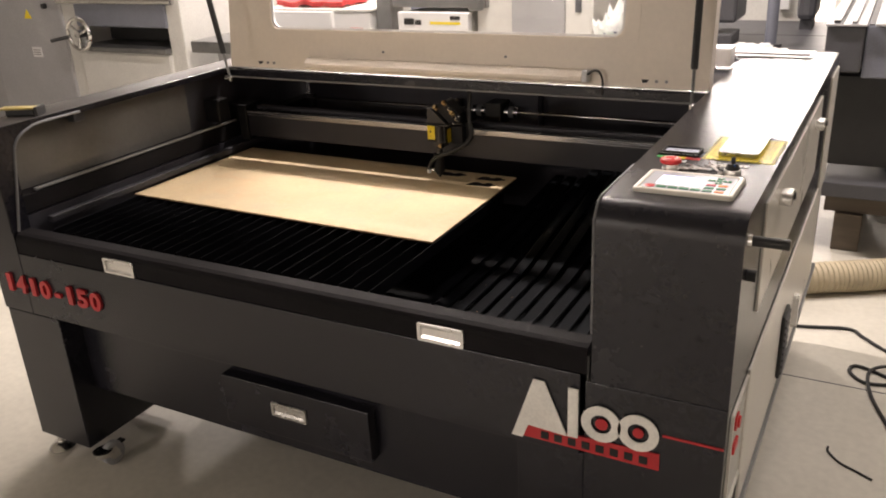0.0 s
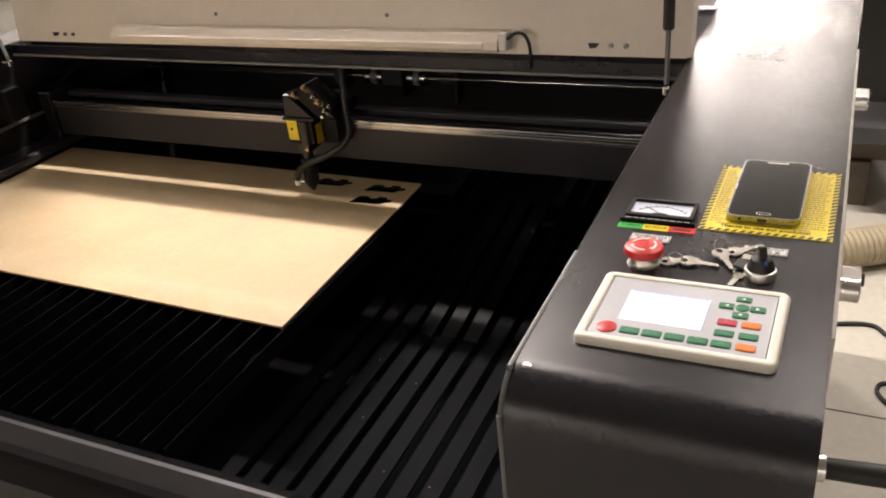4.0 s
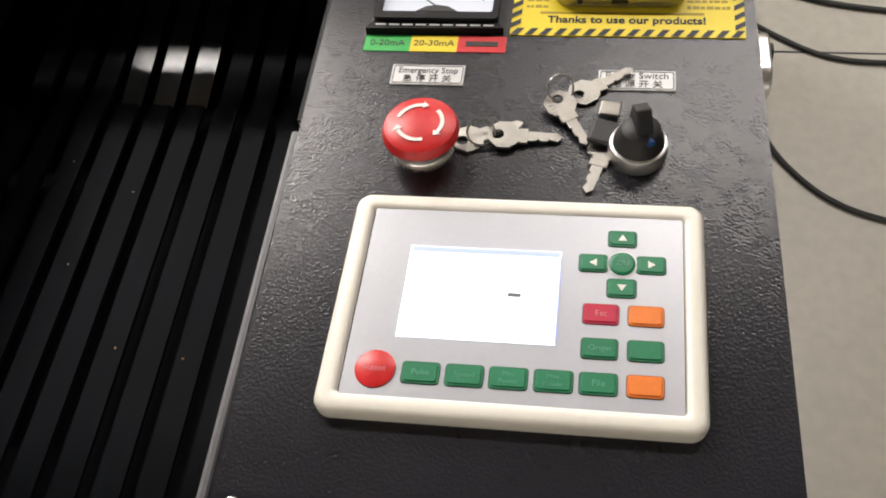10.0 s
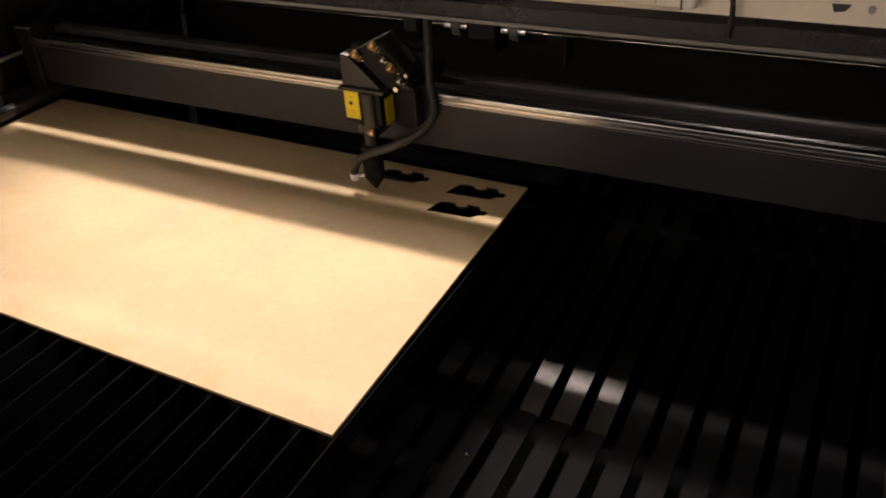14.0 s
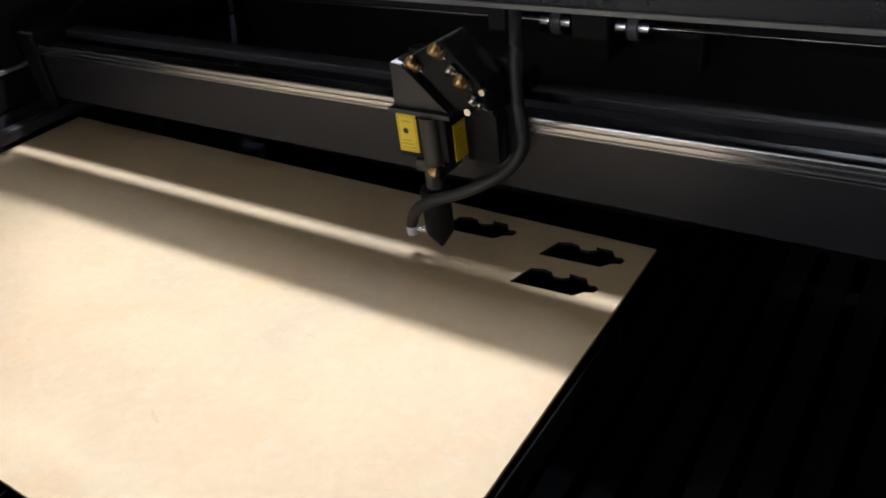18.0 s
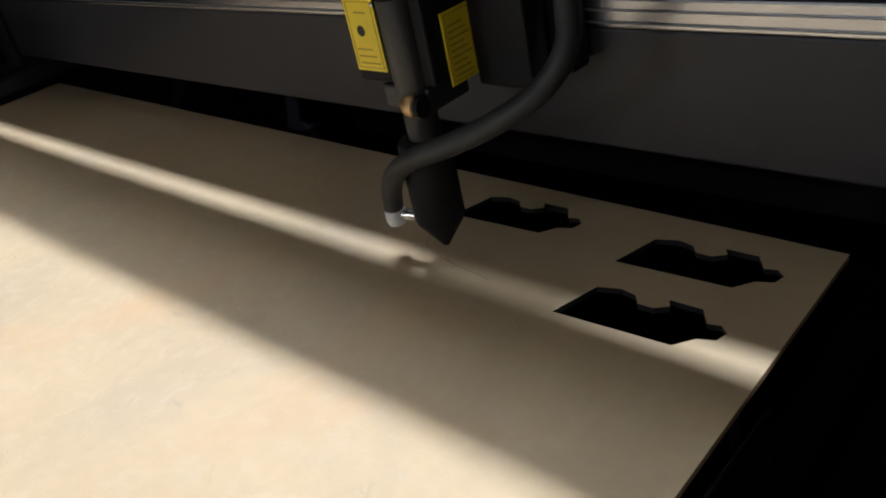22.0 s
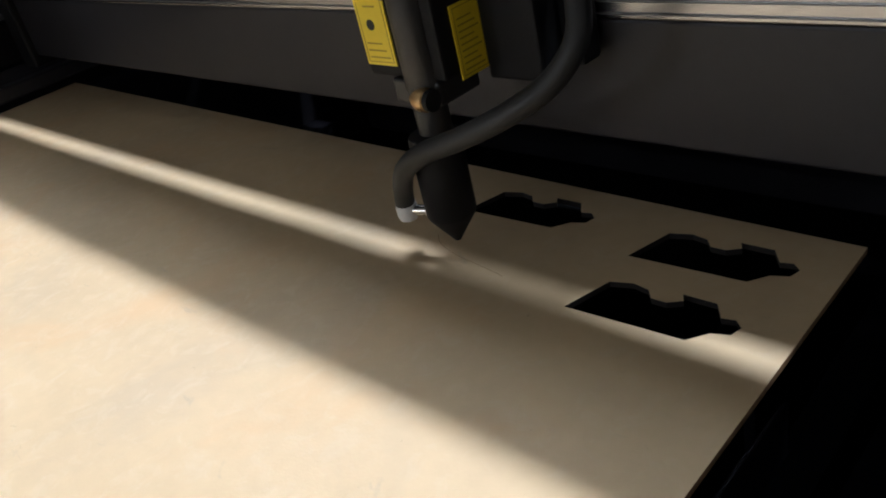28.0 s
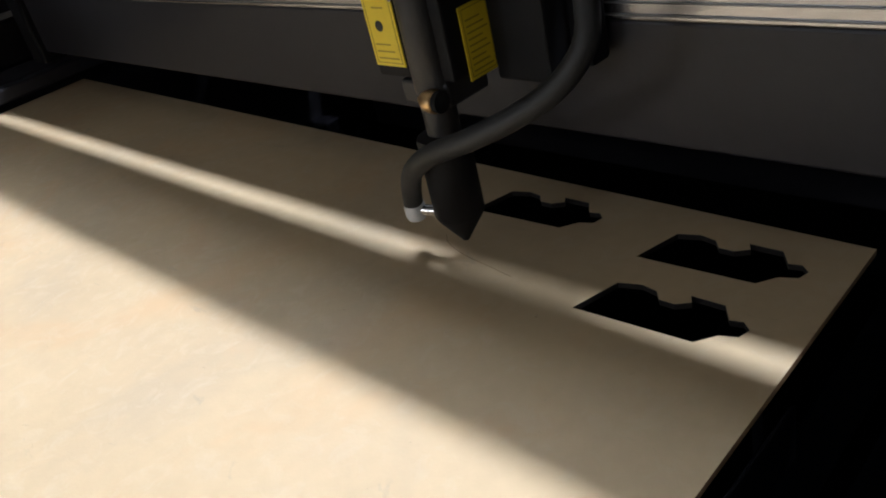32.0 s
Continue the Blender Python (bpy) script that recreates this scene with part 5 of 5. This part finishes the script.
simple("planer", (-3.9, 3.5, FLOOR_Z), "grey cast-iron surface planer table on a pale stand", "planer", [
    ("stand", (-4.217, -3.486, 3.35, 3.9, FLOOR_Z, 0.652), GREY, 0.01), ("table", (-4.319, -3.332, 3.2, 4, 0.672, 0.756), CAST, 0.01),
    ("fence", (-4.053, -3.413, 3.7, 3.74, 0.771, 0.908), LABEL, 0.006), ("guard", (-4.016, -3.801, 3.4, 3.6, 0.769, 0.822), LABEL, 0.01), ("motor", (-3.734, -3.571, 3.8, 3.95, 0.271, 0.485), DGREY, 0.02)])
simple("white_machine_cabinet", (-3.9, 4.5, FLOOR_Z), "white steel machine cabinet with a red cloth on top", "machine", [
    ("body", (-4.409, -3.440, 4.25, 4.9, FLOOR_Z, 0.837), LABEL, 0.012), ("top_plate", (-4.431, -3.409, 4.22, 4.93, 0.844, 0.864), LGREY, 0.006), ("vent", (-3.622, -3.515, 4.243, 4.249, 0.658, 0.721), RED, 0.0)])
bm = bmesh.new()
bmesh.ops.create_grid(bm, x_segments=24, y_segments=12, size=0.5)
for v in bm.verts:
    v.co.x, v.co.y = v.co.x * 0.64 - 4.03, v.co.y * 0.45 + 4.5
    v.co.z = 0.915 + 0.035 * noise.noise(v.co * 7.0)
bmesh.ops.solidify(bm, geom=bm.faces[:], thickness=0.04)
tagged(part("red_cloth", bm, CLOTH, smooth=True), "crumpled red cloth on a white machine cabinet", "cloth")
RZ = simple("panel_saw", (-2.9, 4.6, FLOOR_Z), "white panel saw cabinet with a grey table and a printed mark", "saw", [
    ("front_panel", (-3.158, -2.566, 4.2, 4.26, 0.253, 0.851), LABEL, 0.008), ("body", (-3.135, -2.584, 4.265, 5, FLOOR_Z, 0.846), LGREY, 0.008),
    ("table", (-3.228, -2.438, 4.25, 5.1, 0.879, 0.941), CAST, 0.008), ("motor", (-3.084, -2.747, 4.4, 4.8, 0.948, 1.121), DGREY, 0.03), ("clamp", (-3.408, -3.278, 4.3, 4.5, 0.488, 0.964), CAST, 0.01), ("handle", (-2.547, -2.442, 4.15, 4.24, 0.867, 0.961), CAST, 0.02)])
for x0, x1, z0, z1, m in ((-3.10, -3.015, 0.76, 0.806, INK), (-3.005, -2.955, 0.76, 0.795, INK), (-2.71, -2.63, 0.80, 0.826, INK), (-2.88, -2.63, 0.767, 0.784, YELLOW)):
    part("mark_shape", B(x0, x1, 4.193, 4.199, z0, z1), m, RZ)
simple("grey_cabinet", (-2.25, 4.6, FLOOR_Z), "light grey steel machine cabinet with dark feet", "cabinet", [
    ("body", (-2.539, -2.258, 4.3, 5, 0.020, 1.223), LGREY, 0.01), ("body", (-2.245, -1.843, 4.25, 5, 0.020, 1.274), GREY, 0.01), ("body", (-1.825, -1.626, 4.2, 5, 0.020, 1.272), LGREY, 0.01),
    ("foot", (-2.170, -2.012, 4.26, 4.4, FLOOR_Z, 0.018), RUBBER, 0.0), ("foot", (-1.801, -1.654, 4.26, 4.4, FLOOR_Z, 0.019), RUBBER, 0.0), ("handle", (-1.749, -1.708, 4.18, 4.199, 0.865, 0.991), DGREY, 0.004), ("label_plate", (-2.436, -2.331, 4.292, 4.299, 0.941, 1.014), RED, 0.0)])
simple("bandsaw", (-1.35, 5.1, FLOOR_Z), "pale grey bandsaw with a dark motor and cast table", "saw", [
    ("frame", (-1.562, -0.982, 4.9, 5.5, FLOOR_Z, 1.636), LGREY, 0.02), ("motor", (-1.425, -1.219, 4.7, 4.89, 0.857, 1.065), BGREY, 0.04), ("table", (-1.500, -0.959, 4.6, 4.9, 0.720, 0.761), CAST, 0.008)])
simple("low_table", (-1.45, 4.0, FLOOR_Z), "low grey work table behind the laser machine", "table", [
    ("top", (-1.677, -0.791, 3.6, 4.4, 0.610, 0.652), LGREY, 0.006), ("leg", (-1.639, -1.581, 3.64, 3.7, FLOOR_Z, 0.608), GREY, 0.0), ("leg", (-0.872, -0.819, 3.64, 3.7, FLOOR_Z, 0.608), GREY, 0.0),
    ("leg", (-1.610, -1.553, 4.3, 4.36, FLOOR_Z, 0.611), GREY, 0.0), ("leg", (-0.844, -0.792, 4.3, 4.36, FLOOR_Z, 0.611), GREY, 0.0)])


def crumpled(name, c, sx, sy, h, material, label, category, seed):
    bm = bmesh.new()
    bmesh.ops.create_icosphere(bm, subdivisions=4, radius=1.0)
    for v in bm.verts:
        n = noise.noise(v.co * 2.3 + Vector((seed, 0, 0))) + 0.5 * noise.noise(v.co * 6.0 + Vector((0, seed, 0)))
        k = 1 + 0.45 * n
        v.co = Vector((c[0] + v.co.x * sx * k, c[1] + v.co.y * sy * k, c[2] + max(0.0, v.co.z * 0.5 + 0.5) * h * (1 + 0.8 * n)))
    return tagged(part(name, bm, material), label, category)


crumpled("plastic_bag", (-1.41, 4.02, 0.654), 0.16, 0.14, 0.20, BAG, "crumpled white plastic bag on a low table", "bag", 1.7)
crumpled("plastic_film", (-1.33, 3.85, 0.654), 0.22, 0.10, 0.07, GREENB, "green translucent packing film on a low table", "film", 4.1)
crumpled("packing_film", (-0.375, 2.72, 0.880), 0.12, 0.07, 0.03, BAG, "crumpled clear packing film on a dark machine bed", "film", 7.9)
tagged(part("bag_print", B(-1.447, -1.364, 3.865, 3.872, 0.748, 0.790), NAVY), "dark blue printed patch on a bag", "print")
simple("notice", (-1.30, 4.58, 0.76), "red and white printed notice on a machine table", "sign", [("board", (-1.230, -1.087, 4.6, 4.61, 0.763, 0.960), LABEL, 0.0), ("red_field", (-1.221, -1.097, 4.59, 4.599, 0.866, 0.949), RED, 0.0)])

# dark machine bed with a round column, right behind the console
simple("drilling_machine", (-0.5, 3.0, FLOOR_Z), "dark grey drilling machine with a round column and cast bed", "drill", [
    ("bed", (-0.783, -0.010, 2.55, 3.3, 0.794, 0.877), DGREY, 0.01), ("pedestal", (-0.661, -0.105, 2.7, 3.2, FLOOR_Z, 0.792), DGREY, 0.01), ("bed_rear", (-0.783, -0.010, 3.301, 3.85, 0.80, 0.877), DGREY, 0.01), ("head", (-0.665, -0.497, 2.9, 3.2, 0.985, 1.32), DGREY, 0.015), ("slide", (-0.665, -0.505, 2.88, 3.1, 0.8775, 0.935), DGREY, 0.006), ("body", (-0.95, -0.28, 3.95, 4.5, FLOOR_Z, 1.55), LGREY, 0.015), ("white_plate", (-0.435, -0.372, 3.90, 3.945, 0.93, 1.20), LABEL, 0.004), ("motor", (-0.285, -0.195, 3.45, 3.75, 0.93, 1.25), DGREY, 0.03), ("motor_foot", (-0.27, -0.21, 3.50, 3.70, 0.8775, 0.9295), DGREY, 0.0)])
tagged(part("column", C((-0.335, 2.92, 0.877), (-0.335, 2.92, 1.9), 0.027), BGREY, bpy.data.objects["drilling_machine"], smooth=True))
part("column_foot", C((-0.335, 2.92, 0.877), (-0.335, 2.92, 0.893), 0.052), DGREY, bpy.data.objects["drilling_machine"], smooth=True)
simple("wall_cabinet", (0.1, 6.2, FLOOR_Z), "white low cupboard against machines in the hall", "cabinet", [("body", (-0.264, 0.838, 6, 6.6, FLOOR_Z, 1.271), LABEL, 0.01), ("door", (-0.235, 0.244, 5.985, 5.998, 0.074, 1.222), WHITE, 0.004), ("door", (0.293, 0.808, 5.985, 5.998, 0.074, 1.220), WHITE, 0.004)])
# long grey machine beam at the right with dark pallets under it
simple("sliding_saw_table", (0.7, 3.2, FLOOR_Z), "long grey sliding saw table with aluminium rails", "saw", [
    ("beam", (-0.075, 0.075, 2.62, 4.7, 0.825, 1.020), DGREY, 0.008), ("beam", (0.078, 1.617, 2.64, 4.7, 0.80, 1.022), BGREY, 0.008), ("table_top", (-0.080, 0.080, 2.60, 4.7, 1.0205, 1.030), GREY, 0.003), ("table_top", (0.110, 1.62, 2.60, 4.7, 1.0225, 1.034), GREY, 0.003),
    ("top_rail", (-0.050, -0.022, 2.61, 4.7, 1.0305, 1.046), ALU, 0.004), ("top_rail", (0.020, 0.040, 2.61, 4.7, 1.0305, 1.042), ALU, 0.003), ("slot", (-0.020, -0.012, 2.615, 4.7, 1.0302, 1.033), RUBBER, 0.0), ("slot", (0.084, 0.106, 2.645, 4.7, 1.0222, 1.026), RUBBER, 0.0),
    # the black block below the beam stands in for the shadow under it
    ("skirt", (-0.026, 1.626, 2.70, 2.9, 0.395, 0.798), RUBBER, 0.004), ("leg", (1.358, 1.528, 2.91, 3.05, FLOOR_Z, 0.798), GREY, 0.006), ("leg", (0.215, 0.357, 2.91, 3.05, 0.337, 0.798), DGREY, 0.006), ("shelf", (-0.015, 1.644, 2.6, 3.2, 0.269, 0.336), DGREY, 0.004)])
for i in range(4):
    g = thing("timber_beam", (0.6, 2.66 + 0.15 * i, 0.155), "dark stacked timber beam under the saw table", "timber", "timber beams")
    part("beam", B(0.0 + 0.02 * i, 1.75, 2.74 + 0.14 * i, 2.85 + 0.14 * i, 0.155, 0.268, 0.004), WOOD, g)
for i in range(3):
    g = thing("timber_bearer", (0.1 + 0.64 * i, 3.0, FLOOR_Z), "dark timber bearer lying on the floor", "timber", "timber bearers")
    part("beam", B(0.05 + 0.64 * i, 0.17 + 0.64 * i, 2.72, 3.32, FLOOR_Z, 0.153, 0.004), WOOD, g)

tagged(part("extraction_hose", tube([(-0.34, 1.98, 0.036), (0.02, 2.19, 0.036), (0.286, 2.34, 0.036), (0.55, 2.52, 0.036), (1.05, 2.56, 0.036), (1.7, 2.56, 0.036)], 0.066, 16, 30, ribs=0.05), HOSE, smooth=True), "beige ribbed extraction hose lying on the floor", "hose")
tagged(part("power_cable", tube([(-0.20, 1.80, -0.023), (0.013, 1.838, -0.023), (0.182, 1.883, -0.023), (0.24, 1.83, -0.023), (0.32, 1.75, -0.023), (0.50, 1.62, -0.023), (0.85, 1.56, -0.023)], 0.0065, 8, 8), RUBBER, smooth=True), "black power cable lying across the floor", "cable")
tagged(part("looped_cable", tube([(0.80, 1.42, -0.024), (0.52, 1.43, -0.024), (0.32, 1.56, -0.024), (0.23, 1.60, -0.024), (0.208, 1.55, -0.024), (0.26, 1.49, -0.024), (0.35, 1.52, -0.022), (0.33, 1.61, -0.012), (0.27, 1.55, -0.012), (0.28, 1.42, -0.024), (0.33, 1.26, -0.024), (0.385, 1.12, -0.024), (0.50, 1.01, -0.024), (0.72, 0.95, -0.024)], 0.006, 8, 8), RUBBER, smooth=True), "black cable looped on the floor beside the machine", "cable")
tagged(part("wire_offcut", tube([(0.179, 1.055, -0.0265), (0.181, 1.03, -0.0265), (0.215, 0.985, -0.0265), (0.26, 0.96, -0.0265), (0.305, 0.935, -0.0265)], 0.0035, 6, 8), RUBBER, smooth=True), "short black wire offcut on the floor", "wire")


# more of the hall seen past the planer and behind the saw table
simple("dark_machine", (-7.0, 3.9, FLOOR_Z), "dark machine housing beside the thickness planer", "machine", [
    ("body", (-7.810, -6.513, 3.5, 4.3, FLOOR_Z, 1.763), DGREY, 0.02), ("base_plate", (-7.833, -6.583, 3.3, 3.495, FLOOR_Z, 0.479), GREY, 0.01)])
simple("tall_cabinet", (-3.9, 5.6, FLOOR_Z), "tall blue-grey steel cabinet standing behind machines", "cabinet", [
    ("body", (-4.779, -3.915, 5.3, 5.8, FLOOR_Z, 1.965), GREY, 0.01), ("body", (-3.871, -3.234, 5.3, 5.8, FLOOR_Z, 1.961), BGREY, 0.01), ("door", (-4.747, -3.948, 5.285, 5.298, 0.048, 1.913), GREY, 0.004), ("door", (-3.839, -3.266, 5.285, 5.298, 0.048, 1.909), BGREY, 0.004)])
simple("timber_pallet", (0.7, 3.7, FLOOR_Z), "dark weathered timber pallet with boards on blocks", "pallet", [
    ("board", (0.149, 1.997, 3.45, 3.62, 0.062, 0.097), WOOD, 0.003), ("board", (0.160, 2.008, 3.72, 3.89, 0.063, 0.098), WOOD, 0.003), ("board", (0.171, 2.020, 3.99, 4.16, 0.064, 0.099), WOOD, 0.003),
    ("block", (0.203, 0.356, 3.45, 4.16, FLOOR_Z, 0.060), WOOD, 0.003), ("block", (1.081, 1.232, 3.45, 4.16, FLOOR_Z, 0.062), WOOD, 0.003)])
